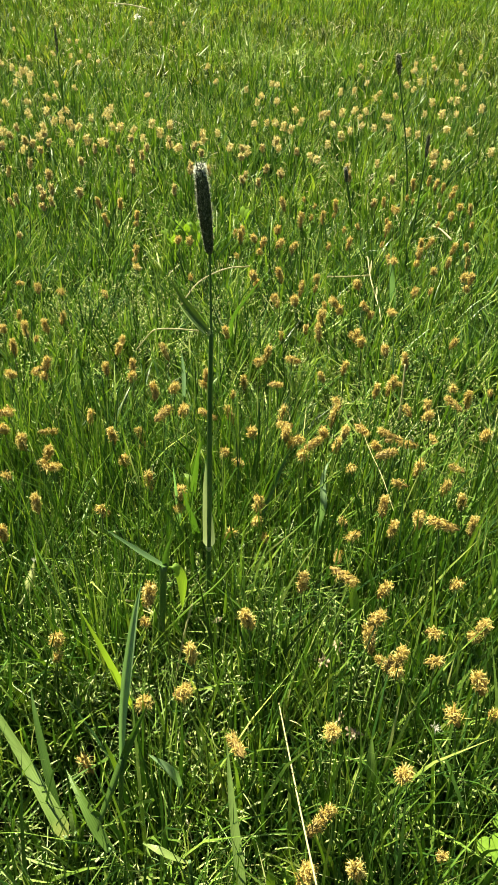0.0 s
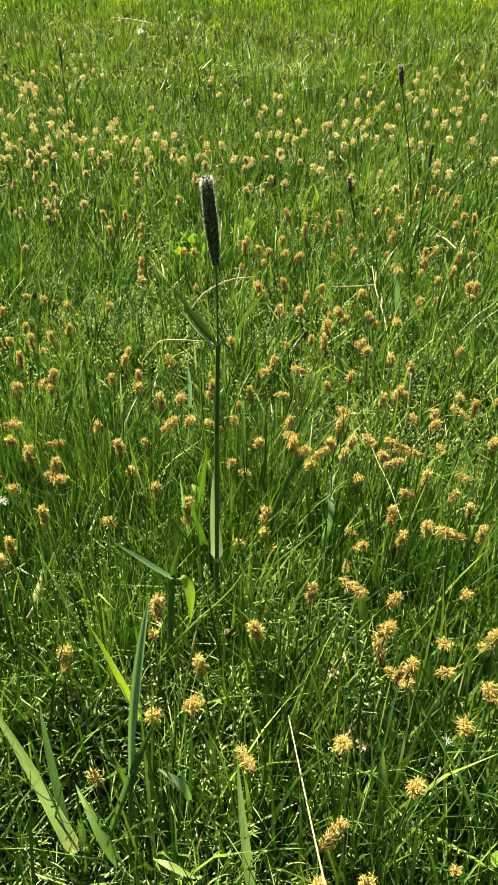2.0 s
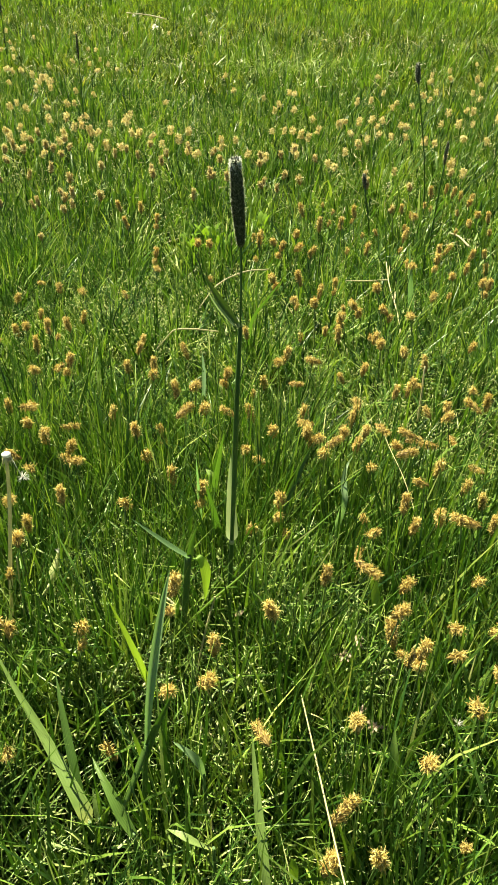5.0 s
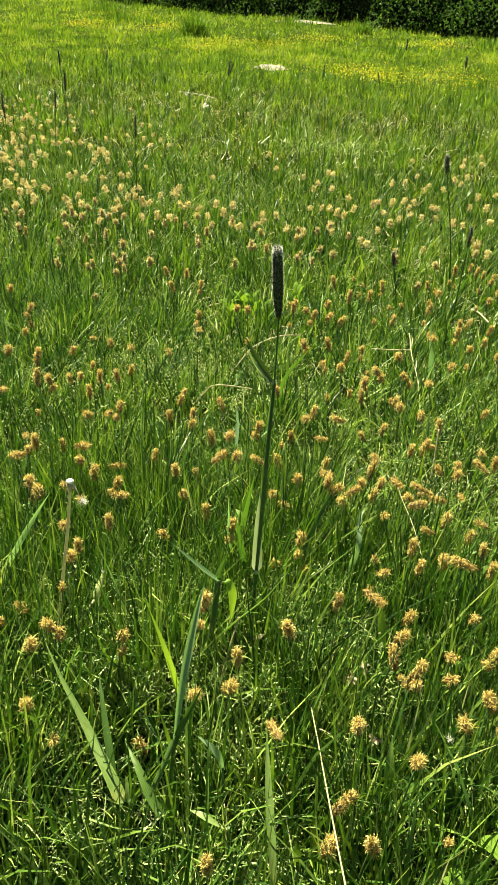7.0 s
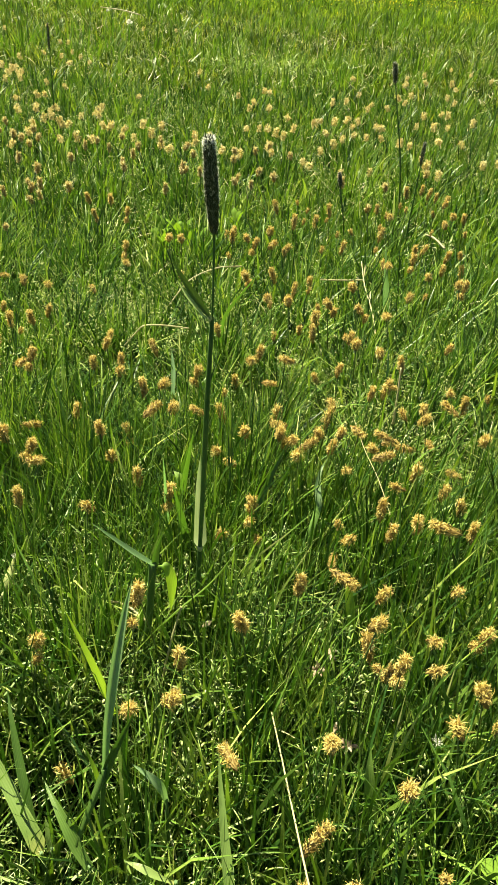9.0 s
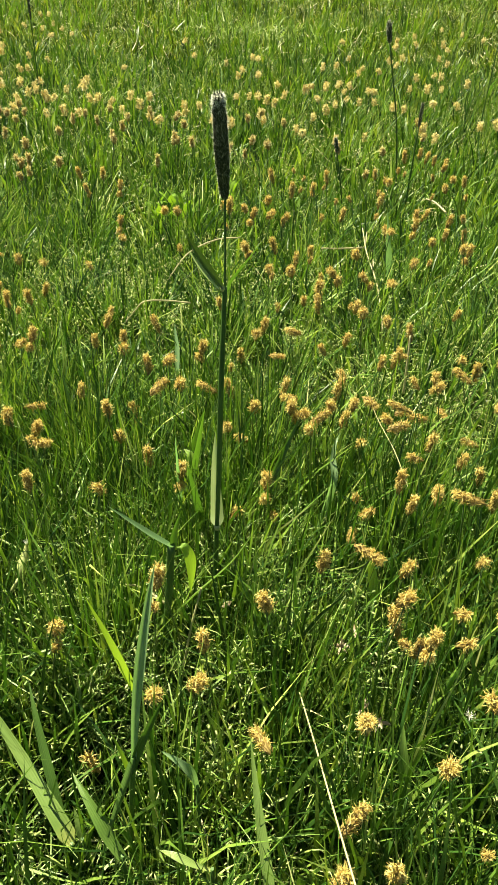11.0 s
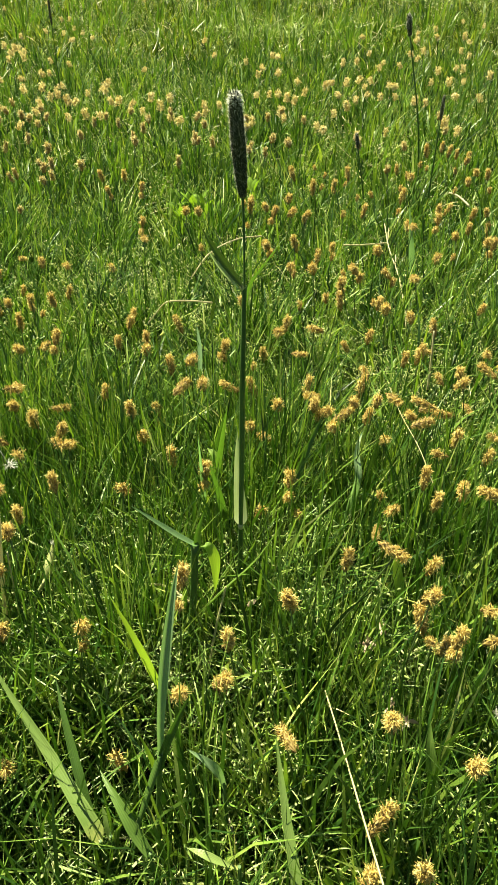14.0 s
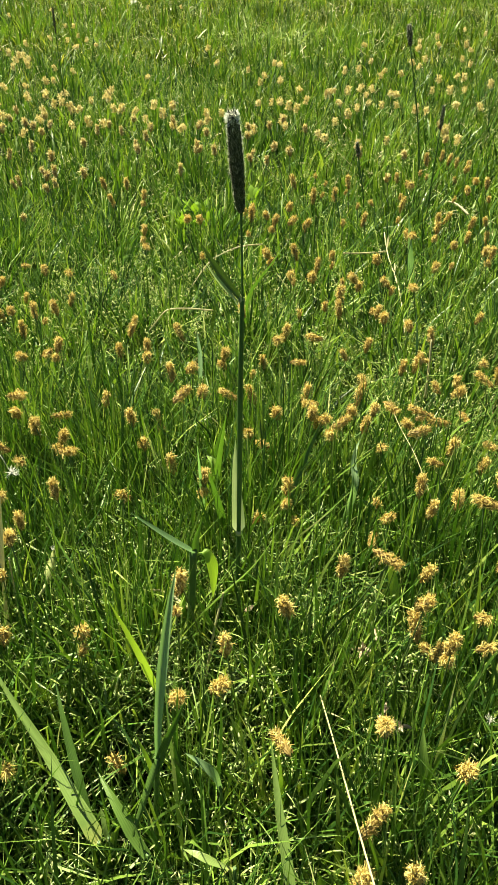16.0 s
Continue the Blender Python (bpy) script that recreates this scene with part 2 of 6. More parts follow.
# ---- building helpers ----
def ground_z(x, y):
    """Level meadow that rises gently beyond eight metres."""
    rise = 0.066 * 1.5 * np.logaddexp(0.0, (np.minimum(y, 70.0) - 8.0) / 1.5)
    swell = 0.035 * np.sin(0.9 * x + 0.4) * np.sin(0.55 * y) * np.clip((y - 2.0) / 4.0, 0.0, 1.0)
    return rise + swell


def gz(x, y):
    return float(ground_z(np.float64(x), np.float64(y)))


def tri_mesh(name, verts, tris, material, smooth=True):
    me = bpy.data.meshes.new(name)
    me.vertices.add(len(verts))
    me.vertices.foreach_set("co", np.ascontiguousarray(verts, dtype=np.float32).ravel())
    me.loops.add(len(tris) * 3)
    me.loops.foreach_set("vertex_index", np.ascontiguousarray(tris, dtype=np.int32).ravel())
    me.polygons.add(len(tris))
    me.polygons.foreach_set("loop_start", np.arange(0, len(tris) * 3, 3, dtype=np.int32))
    me.polygons.foreach_set("use_smooth", np.full(len(tris), smooth))
    me.update(calc_edges=True)
    me.materials.append(material)
    return me


def stuff(name, verts, tris, material, label, category):
    return tagged(new(name, tri_mesh(name, verts, tris, material)), label, category, kind="stuff")


def blade_arrays(x, y, z, length, width, azimuth, tilt, curl, turn, segs):
    """Tapering curved strips, one a blade: vertices and triangles."""
    n = len(x)
    s = np.linspace(0, 1, segs + 1)
    th = tilt[:, None] + curl[:, None] * s[None, :] ** 1.4
    step = (length / segs)[:, None]
    r = np.concatenate([np.zeros((n, 1)), np.cumsum(np.sin(th[:, :-1]) * step, 1)], 1)
    h = np.concatenate([np.zeros((n, 1)), np.cumsum(np.cos(th[:, :-1]) * step, 1)], 1)
    px = x[:, None] + r * np.cos(azimuth)[:, None]
    py = y[:, None] + r * np.sin(azimuth)[:, None]
    pz = z[:, None] + h
    prof = 0.5 * width[:, None] * np.clip(1.0 - s[None, :] ** 2.4, 0, 1) * (0.7 + 0.3 * np.minimum(1, s[None, :] * 4))
    face = azimuth + np.pi / 2 + turn
    sx, sy = np.cos(face)[:, None] * prof, np.sin(face)[:, None] * prof
    left = np.stack([px - sx, py - sy, pz], 2)[:, :segs]
    right = np.stack([px + sx, py + sy, pz], 2)[:, :segs]
    tip = np.stack([px, py, pz], 2)[:, segs:]
    verts = np.concatenate([left, right, tip], 1)
    per = 2 * segs + 1
    tris = []
    for k in range(segs - 1):
        tris += [(k, segs + k, segs + k + 1), (k, segs + k + 1, k + 1)]
    tris.append((segs - 1, 2 * segs - 1, 2 * segs))
    tris = np.array(tris)[None] + (np.arange(n) * per)[:, None, None]
    return verts.reshape(-1, 3), tris.reshape(-1, 3)


# spots where the taller plants leave little room for fine grass: x from, to, y from, to, share left bare
OPEN_SPOTS = ((-0.014, 0.014, -0.10, -0.004, 0.6), (-0.048, -0.012, -0.15, -0.06, 0.65), (-0.222, -0.165, -0.16, -0.06, 0.75),
              (-0.15, -0.02, -0.30, -0.15, 0.72), (-0.09, 0.03, -0.35, -0.24, 0.6), (0.035, 0.08, -0.32, -0.19, 0.6), (0.0, 0.06, -0.19, -0.12, 0.4),
              (0.19, 0.27, -0.30, -0.22, 0.6), (-0.18, -0.15, -0.10, -0.02, 0.6), (-0.085, -0.04, -0.15, -0.08, 0.6), (0.17, 0.25, 0.55, 0.76, 0.3))


def wedge(n, y0, y1, left=0.56, right=0.46, margin=0.12, low=False):
    """Random places in the widening strip of meadow ahead, even in area."""
    d0, d1 = y0 + 0.75, y1 + 0.75
    d = np.sqrt(rng.uniform(d0 * d0, d1 * d1, n))
    u = rng.uniform(0, 1, n)
    u = np.where(rng.random(n) < 0.22, 0.5 + (u - 0.5) * rng.uniform(1.0, 1.9, n), u)
    x = 0.07 - left * d - margin + u * ((left + right) * d + 2 * margin)
    y = d - 0.75
    for ax, bx, ay, by, share in () if low else OPEN_SPOTS:
        away = (x > ax) & (x < bx) & (y > ay) & (y < by) & (rng.random(n) < share)
        x = np.where(away, x + rng.uniform(0.2, 0.4, n) * np.where(x < 0.02, -1, 1), x)
    return x, y


def sward(name, n_tufts, per_tuft, y0, y1, length, width, spread, segs, material, label, tilt_sd=0.28, curl_mean=0.5, splay=0.3):
    tx, ty = wedge(n_tufts, y0, y1, low=length < 0.06)
    drift = np.array([noise.noise((a * 2.3, c * 2.3, 1.0)) for a, c in zip(tx, ty)])
    fine = 26.0 / (1.0 + 1.1 * max(y0 + 0.5, 0.0))
    lumps = np.array([noise.noise((a * fine, c * fine * 0.7, 5.0)) for a, c in zip(tx, ty)])
    counts = rng.poisson(np.maximum(per_tuft * (1 + 0.7 * drift + 1.5 * lumps), 0.25))
    tall = np.repeat(np.maximum(rng.normal(1.0, 0.16, n_tufts) + 0.4 * drift + 0.7 * lumps, 0.4), counts)
    cx, cy = np.repeat(tx, counts), np.repeat(ty, counts)
    n = len(cx)
    ox, oy = rng.normal(0, spread, n), rng.normal(0, spread, n)
    x, y = cx + ox, cy + oy
    azimuth = np.where(rng.random(n) < 0.65, np.arctan2(oy, ox), rng.uniform(-np.pi, np.pi, n)) + rng.normal(0, 0.5, n)
    size = np.clip(tall * rng.gamma(9.0, 1 / 9.0, n), 0.35, 1.7)
    verts, tris = blade_arrays(x, y, ground_z(x, y) - 0.004, length * size, width * rng.uniform(0.55, 1.5, n), azimuth,
                               np.abs(rng.normal(splay * 0.6, tilt_sd, n)), np.clip(rng.normal(curl_mean, 0.5, n), -0.2, 2.2),
                               rng.uniform(-1.2, 1.2, n), segs)
    return stuff(name, verts, tris, material, label, "grass")


def tube(bm, pts, radii, sides=6, close=True):
    rings = []
    for k, p in enumerate(pts):
        a, b = Vector(pts[max(k - 1, 0)]), Vector(pts[min(k + 1, len(pts) - 1)])
        way = (b - a).normalized()
        u = way.orthogonal().normalized() if k == 0 else (u - way * u.dot(way)).normalized()
        v = way.cross(u)
        rings.append([bm.verts.new(Vector(p) + (u * math.cos(q) + v * math.sin(q)) * radii[k])
                      for q in (2 * math.pi * j / sides for j in range(sides))])
    for a, b in zip(rings, rings[1:]):
        for j in range(sides):
            bm.faces.new((a[j], a[(j + 1) % sides], b[(j + 1) % sides], b[j])).smooth = True
    if close:
        bm.faces.new(rings[0][::-1])
        bm.faces.new(rings[-1])


def curve_points(knots, n):
    """A smooth line through the knots (Catmull-Rom)."""
    k = [Vector(p) for p in knots]
    k = [k[0] * 2 - k[1]] + k + [k[-1] * 2 - k[-2]]
    out = []
    spans = len(k) - 3
    for i in range(n + 1):
        f = min(i * spans / n, spans - 1e-6)
        j = int(f)
        t = f - j
        a, b, c, d = k[j:j + 4]
        out.append(0.5 * ((2 * b) + (c - a) * t + (2 * a - 5 * b + 4 * c - d) * t * t + (3 * b - a - 3 * c + d) * t ** 3))
    return out


def leaf_sheet(bm, knots, width, side, fold=0.25, n=14, base=0.6, peak=0.3, wave=0.0, blunt=0.0):
    """A long grass leaf with a keel: five points across, tapering to its tip."""
    pts = curve_points(knots, n)
    side = Vector(side).normalized()
    uv = bm.loops.layers.uv.verify()
    rows = []
    for k, p in enumerate(pts):
        s = k / n
        way = (pts[min(k + 1, n)] - pts[max(k - 1, 0)]).normalized()
        sd = (side - way * side.dot(way)).normalized()
        up = sd.cross(way).normalized()
        grow = base + (1 - base) * min(1, s / peak) if peak > 0 else 1.0
        w = 0.5 * width * grow * max(0.02, (1 - max(0, (s - peak) / (1 - peak)) ** 1.6)) if s > peak else 0.5 * width * grow
        w = max(w, 0.5 * width * blunt)
        rip = wave * math.sin(9 * s + 1.3) * w
        rows.append([bm.verts.new(p + sd * (w * q) + up * (fold * w * abs(q) + rip * q * q)) for q in (-1, -0.5, 0, 0.5, 1)])
    for i, (a, b) in enumerate(zip(rows, rows[1:])):
        for j in range(4):
            f = bm.faces.new((a[j], a[j + 1], b[j + 1], b[j]))
            f.smooth = True
            for loop, (du, dv) in zip(f.loops, ((0, 0), (1, 0), (1, 1), (0, 1))):
                loop[uv].uv = ((j + du) / 4, (i + dv) / n)


def mesh_of(name, bm, material):
    me = bpy.data.meshes.new(name)
    bm.to_mesh(me)
    bm.free()
    me.materials.append(material)
    return me


def part(name, bm, material, parent, label=""):
    ob = new(name, mesh_of(name, bm, material) if isinstance(bm, bmesh.types.BMesh) else bm)
    ob.parent = parent
    return tagged(ob, label)


def thing(name, label, category, at=(0, 0, 0), group=""):
    ob = new(name)
    ob.empty_display_size = 0.02
    ob.location = at
    return tagged(ob, label, category, group)


# ---- ground ----
def build_ground():
    u = np.linspace(-1, 1, 161)
    gx = np.sinh(u * 6.2) / np.sinh(6.2) * 300
    gy = np.sinh(u * 6.2) / np.sinh(6.2) * 300 + 1.0
    X, Y = np.meshgrid(gx, gy)
    Z = ground_z(X, Y)
    Z += (np.abs(X) < 12) * (np.abs(Y - 4) < 14) * 0.006 * np.sin(X * 23.0) * np.sin(Y * 19.0 + X * 5)
    verts = np.stack([X, Y, Z], 2).reshape(-1, 3)
    n = len(u)
    i = (np.arange(n - 1)[:, None] * n + np.arange(n - 1)[None]).ravel()
    tris = np.concatenate([np.stack([i, i + 1, i + n + 1], 1), np.stack([i, i + n + 1, i + n], 1)])
    tagged(new("ground", tri_mesh("ground", verts, tris, m_ground)), "meadow soil under dense grass with dry thatch", "ground", kind="structure")


build_ground()

# ---- the sward: fine blades close by, larger tufts further off ----
sward("grass", 3900, 7, -0.5, 0.26, 0.120, 0.0031, 0.008, 4, m_upright, "fine upright dark green meadow grass, closely grown", 0.2, 0.35)
sward("grass", 3200, 7, -0.5, 0.3, 0.10, 0.0019, 0.010, 4, m_grass, "thin upright green meadow grass", 0.3, 0.5)
sward("grass", 4300, 7, 0.2, 1.0, 0.102, 0.0038, 0.009, 4, m_upright, "green meadow grass with curving blades", 0.38, 0.65)
sward("grass", 5600, 6, -0.5, 0.55, 0.058, 0.0021, 0.016, 4, m_grass, "short tangled undergrowth of thin green grass", 0.55, 0.7)
sward("grass", 6400, 7, 0.9, 3.1, 0.088, 0.0056, 0.012, 3, m_grass, "fine green meadow grass, evenly tall", 0.42, 0.65)
sward("grass", 2600, 6, 0.5, 2.6, 0.05, 0.0036, 0.02, 3, m_grass, "short light green undergrowth", 0.6, 0.7)
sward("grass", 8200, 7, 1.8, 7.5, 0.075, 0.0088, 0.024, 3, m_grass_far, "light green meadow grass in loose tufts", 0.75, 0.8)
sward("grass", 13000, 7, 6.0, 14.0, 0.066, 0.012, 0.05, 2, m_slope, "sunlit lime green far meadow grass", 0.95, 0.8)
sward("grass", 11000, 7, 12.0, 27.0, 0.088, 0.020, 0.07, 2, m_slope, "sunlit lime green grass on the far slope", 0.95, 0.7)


def broad_sward(name, n, y0, y1, length, width, material, label):
    x, y = wedge(n, y0, y1)
    verts, tris = blade_arrays(x, y, ground_z(x, y) - 0.004, length * rng.uniform(0.6, 1.4, n), width * rng.uniform(0.6, 1.3, n), rng.uniform(-np.pi, np.pi, n),
                               np.abs(rng.normal(0.15, 0.25, n)), np.clip(rng.normal(0.6, 0.5, n), 0, 2), rng.uniform(-0.8, 0.8, n), 7)
    return stuff(name, verts, tris, material, label, "grass")


m_broad_many = plant_material("broad_blades", [(0.0, (0.034, 0.080, 0.012)), (0.45, (0.078, 0.148, 0.020)), (0.8, (0.155, 0.23, 0.036)), (1.0, (0.28, 0.33, 0.07))], (1.6, 1.7, 0.6), 0.28, 0.44, spec=0.22, patch=8.0, patch_mix=0.45, tufty=True)
broad_sward("broad_grass", 420, -0.45, 0.6, 0.135, 0.0052, m_broad_many, "scattered broader bright green grass leaves")
broad_sward("broad_grass", 2400, 0.5, 2.5, 0.12, 0.0066, m_broad_many, "scattered broader bright green grass leaves")
broad_sward("broad_grass", 1500, 2.5, 7.0, 0.11, 0.009, m_broad_many, "tall broad green grass leaves in bunches")


def leafy_tufts(n_tufts, per, y0, y1, length, width, spread=0.022):
    """Lush little bunches of broad leaves."""
    tx, ty = wedge(n_tufts, y0, y1, 0.5, 0.4, 0.0)
    cnt = rng.poisson(per, n_tufts)
    n = cnt.sum()
    ox, oy = rng.normal(0, spread, n), rng.normal(0, spread, n)
    x, y = np.repeat(tx, cnt) + ox, np.repeat(ty, cnt) + oy
    verts, tris = blade_arrays(x, y, ground_z(x, y) - 0.004, length * rng.uniform(0.6, 1.3, n), width * rng.uniform(0.6, 1.3, n), np.arctan2(oy, ox) + rng.normal(0, 0.4, n),
                               np.abs(rng.normal(0.25, 0.25, n)), np.clip(rng.normal(0.5, 0.4, n), 0, 2), rng.uniform(-0.8, 0.8, n), 6)
    stuff("leafy_tufts", verts, tris, m_broad_many, "lush bunches of broad bright green grass leaves", "grass")


leafy_tufts(90, 14, -0.3, 1.4, 0.115, 0.0055)
leafy_tufts(250, 14, 0.15, 1.6, 0.110, 0.0058)
leafy_tufts(240, 22, 1.0, 4.5, 0.13, 0.008)
leafy_tufts(420, 16, 4.0, 9.6, 0.17, 0.011, 0.05)


def floret_stuff(name, n_groups, per, y0, y1, size, zlow, zhigh, label, left=0.56):
    """Loose little panicles of pale spikelets down among the blades."""
    gx, gy = wedge(n_groups * 2, y0, y1, left)
    keep = np.array([noise.noise((a * 3.1, b * 3.1, 4.0)) > -0.12 for a, b in zip(gx, gy)])
    gx, gy = gx[keep][:n_groups], gy[keep][:n_groups]
    gh = rng.uniform(zlow, zhigh, len(gx))
    cnt = rng.poisson(per, len(gx))
    x = np.repeat(gx, cnt) + rng.normal(0, 0.006, cnt.sum())
    y = np.repeat(gy, cnt) + rng.normal(0, 0.006, cnt.sum())
    z = np.maximum(np.repeat(gh, cnt) + rng.normal(0, 0.010, cnt.sum()), 0.006) + ground_z(x, y)
    n = len(x)
    way = rng.normal(0, 1, (n, 3)) + np.array([0, 0, 0.7])
    way /= np.linalg.norm(way, axis=1)[:, None]
    u = np.cross(way, rng.normal(0, 1, (n, 3)))
    u /= np.linalg.norm(u, axis=1)[:, None]
    v = np.cross(way, u)
    ln, wd = size * rng.uniform(0.6, 1.5, n)[:, None], size * rng.uniform(0.16, 0.34, n)[:, None]
    c = np.stack([x, y, z], 1)
    verts = np.stack([c - way * ln * 0.5, c + u * wd * 0.5, c + v * wd * 0.35, c - u * wd * 0.5, c - v * wd * 0.35, c + way * ln * 0.5], 1)
    f = np.array([(0, 2, 1), (0, 3, 2), (0, 4, 3), (0, 1, 4), (5, 1, 2), (5, 2, 3), (5, 3, 4), (5, 4, 1)])
    tris = f[None] + (np.arange(n) * 6)[:, None, None]
    return stuff(name, verts.reshape(-1, 3), tris.reshape(-1, 3), m_floret, label, "grass florets")


floret_stuff("grass_florets", 1250, 8, -0.45, 0.6, 0.0048, 0.05, 0.125, "tiny pale yellow-green grass florets among the blades")
floret_stuff("grass_florets", 3600, 6, 0.6, 2.6, 0.0070, 0.04, 0.095, "tiny pale yellow-green grass florets among the blades")
floret_stuff("grass_florets", 2600, 6, 2.6, 6.0, 0.010, 0.045, 0.10, "tiny pale grass florets among the blades")


def floret_bed(n_groups, per, cx, cy, sx, sy, size, zlow, zhigh):
    """A thick bed of the same florets round one place."""
    x0 = rng.normal(cx, sx, n_groups)
    y0 = rng.normal(cy, sy, n_groups)
    cnt = rng.poisson(per, n_groups)
    n = cnt.sum()
    c = np.stack([np.repeat(x0, cnt), np.repeat(y0, cnt), np.repeat(rng.uniform(zlow, zhigh, n_groups), cnt)], 1) + rng.normal(0, 0.006, (n, 3))
    way = rng.normal(0, 1, (n, 3)) + np.array([0, 0, 0.7])
    way /= np.linalg.norm(way, axis=1)[:, None]
    u = np.cross(way, rng.normal(0, 1, (n, 3)))
    u /= np.linalg.norm(u, axis=1)[:, None]
    v = np.cross(way, u)
    ln, wd = size * rng.uniform(0.6, 1.5, n)[:, None], size * rng.uniform(0.25, 0.45, n)[:, None]
    verts = np.stack([c - way * ln * 0.5, c + u * wd * 0.5, c + v * wd * 0.35, c - u * wd * 0.5, c - v * wd * 0.35, c + way * ln * 0.5], 1)
    f = np.array([(0, 2, 1), (0, 3, 2), (0, 4, 3), (0, 1, 4), (5, 1, 2), (5, 2, 3), (5, 3, 4), (5, 4, 1)])
    tris = f[None] + (np.arange(n) * 6)[:, None, None]
    stuff("grass_florets", verts.reshape(-1, 3), tris.reshape(-1, 3), m_floret, "thick bed of tiny pale yellow-green grass florets", "grass florets")


floret_bed(60, 8, -0.06, -0.10, 0.07, 0.07, 0.0044, 0.04, 0.12)
floret_bed(60, 8, -0.13, 0.02, 0.06, 0.08, 0.0044, 0.04, 0.115)
floret_bed(34, 8, 0.05, -0.22, 0.09, 0.04, 0.0044, 0.04, 0.11)
floret_bed(160, 7, -0.10, 0.62, 0.12, 0.10, 0.006, 0.05, 0.105)
floret_bed(330, 8, -0.26, 0.60, 0.14, 0.12, 0.0062, 0.06, 0.12)
floret_bed(150, 7, 0.16, 0.62, 0.12, 0.12, 0.006, 0.05, 0.115)
floret_bed(110, 8, 0.19, 0.38, 0.06, 0.07, 0.0052, 0.05, 0.11)
floret_bed(120, 8, -0.12, 0.02, 0.08, 0.06, 0.0048, 0.05, 0.12)


def thin_culms(n, y0, y1, length, label):
    """Hair-thin pale flowering stems leaning every way through the sward."""
    x, y = wedge(n, y0, y1)
    verts, tris = blade_arrays(x, y, ground_z(x, y), length * rng.uniform(0.6, 1.4, n), np.full(n, 0.0011), rng.uniform(-np.pi, np.pi, n),
                               np.abs(rng.normal(0.5, 0.4, n)), rng.normal(0.3, 0.4, n), rng.uniform(-1, 1, n), 4)
    stuff("thin_stems", verts, tris, m_culm, label, "grass stems")


m_culm = plant_material("thin_pale_stems", [(0.0, (0.14, 0.22, 0.05)), (0.7, (0.27, 0.33, 0.10)), (1.0, (0.48, 0.44, 0.2))], (1.3, 1.3, 0.7), 0.3, 0.4)
thin_culms(1900, -0.45, 0.6, 0.12, "hair-thin pale green grass stems crossing the sward")
thin_culms(1900, 0.6, 2.5, 0.11, "hair-thin pale green grass stems crossing the sward")


def thatch(n, y0, y1, length, width, zmax):
    x, y = wedge(n, y0, y1)
    verts, tris = blade_arrays(x, y, ground_z(x, y) + rng.uniform(0.003, zmax, n), length * rng.uniform(0.3, 1.5, n), width * rng.uniform(0.6, 1.3, n),
                               rng.uniform(-np.pi, np.pi, n), rng.normal(1.35, 0.25, n), rng.normal(0.2, 0.3, n), rng.uniform(-1, 1, n), 3)
    return stuff("thatch", verts, tris, m_straw, "dry straw-coloured thatch lying between the blades", "thatch")


thatch(1500, -0.45, 0.6, 0.045, 0.0016, 0.06)
thatch(3200, 0.6, 3.0, 0.06, 0.002, 0.075)
thatch(800, 1.5, 3.4, 0.06, 0.0028, 0.08)
thatch(2800, 3.0, 7.0, 0.08, 0.0042, 0.08)


m_litter = plant_material("withering_blade_ends", [(0.0, (0.09, 0.17, 0.025)), (0.45, (0.165, 0.27, 0.045)), (0.8, (0.33, 0.395, 0.12)), (1.0, (0.55, 0.555, 0.30))], (1.2, 1.2, 0.7), 0.3, 0.45)


def tangle(n, y0, y1, length, width, zmax):
    """Short bent and withering blade ends caught all through the sward."""
    x, y = wedge(n, y0, y1, low=True)
    verts, tris = blade_arrays(x, y, ground_z(x, y) + zmax * rng.random(n) ** 0.8, length * rng.uniform(0.4, 1.6, n), width * rng.uniform(0.5, 1.4, n),
                               rng.uniform(-np.pi, np.pi, n), rng.normal(0.9, 0.5, n), rng.normal(0.6, 0.7, n), rng.uniform(-1.4, 1.4, n), 4)
    stuff("tangled_blades", verts, tris, m_litter, "short bent yellow-green and withering blade ends", "grass")


tangle(6000, -0.45, 0.6, 0.030, 0.0014, 0.10)
tangle(2600, -0.02, 0.55, 0.03, 0.0014, 0.095)


def dry_bed(n, cx, cy, sx, sy, zmax, length=0.036, width=0.0013):
    """A thicker bed of withering blades in one place."""
    x, y = rng.normal(cx, sx, n), rng.normal(cy, sy, n)
    verts, tris = blade_arrays(x, y, ground_z(x, y) + zmax * rng.random(n) ** 0.8, length * rng.uniform(0.4, 1.8, n), width * rng.uniform(0.5, 1.5, n),
                               rng.uniform(-np.pi, np.pi, n), rng.normal(1.1, 0.5, n), rng.normal(0.4, 0.7, n), rng.uniform(-1.4, 1.4, n), 4)
    stuff("tangled_blades", verts, tris, m_litter, "bed of withering straw-yellow blade ends", "grass")


dry_bed(900, -0.13, -0.05, 0.06, 0.06, 0.11)
dry_bed(420, -0.20, -0.20, 0.05, 0.06, 0.08)
dry_bed(520, -0.12, 0.12, 0.10, 0.08, 0.11)
dry_bed(420, 0.07, 0.02, 0.03, 0.05, 0.10)
dry_bed(380, 0.015, 0.05, 0.03, 0.04, 0.10)
dry_bed(300, -0.02, -0.10, 0.03, 0.03, 0.09)
dry_bed(220, -0.15, -0.245, 0.06, 0.03, 0.09)
dry_bed(260, 0.02, -0.26, 0.06, 0.03, 0.08)
dry_bed(800, -0.22, 3.8, 0.22, 0.16, 0.10, 0.07, 0.005)
tangle(10000, 0.6, 2.6, 0.026, 0.0022, 0.085)
tangle(6000, 2.6, 7.0, 0.04, 0.004, 0.075)


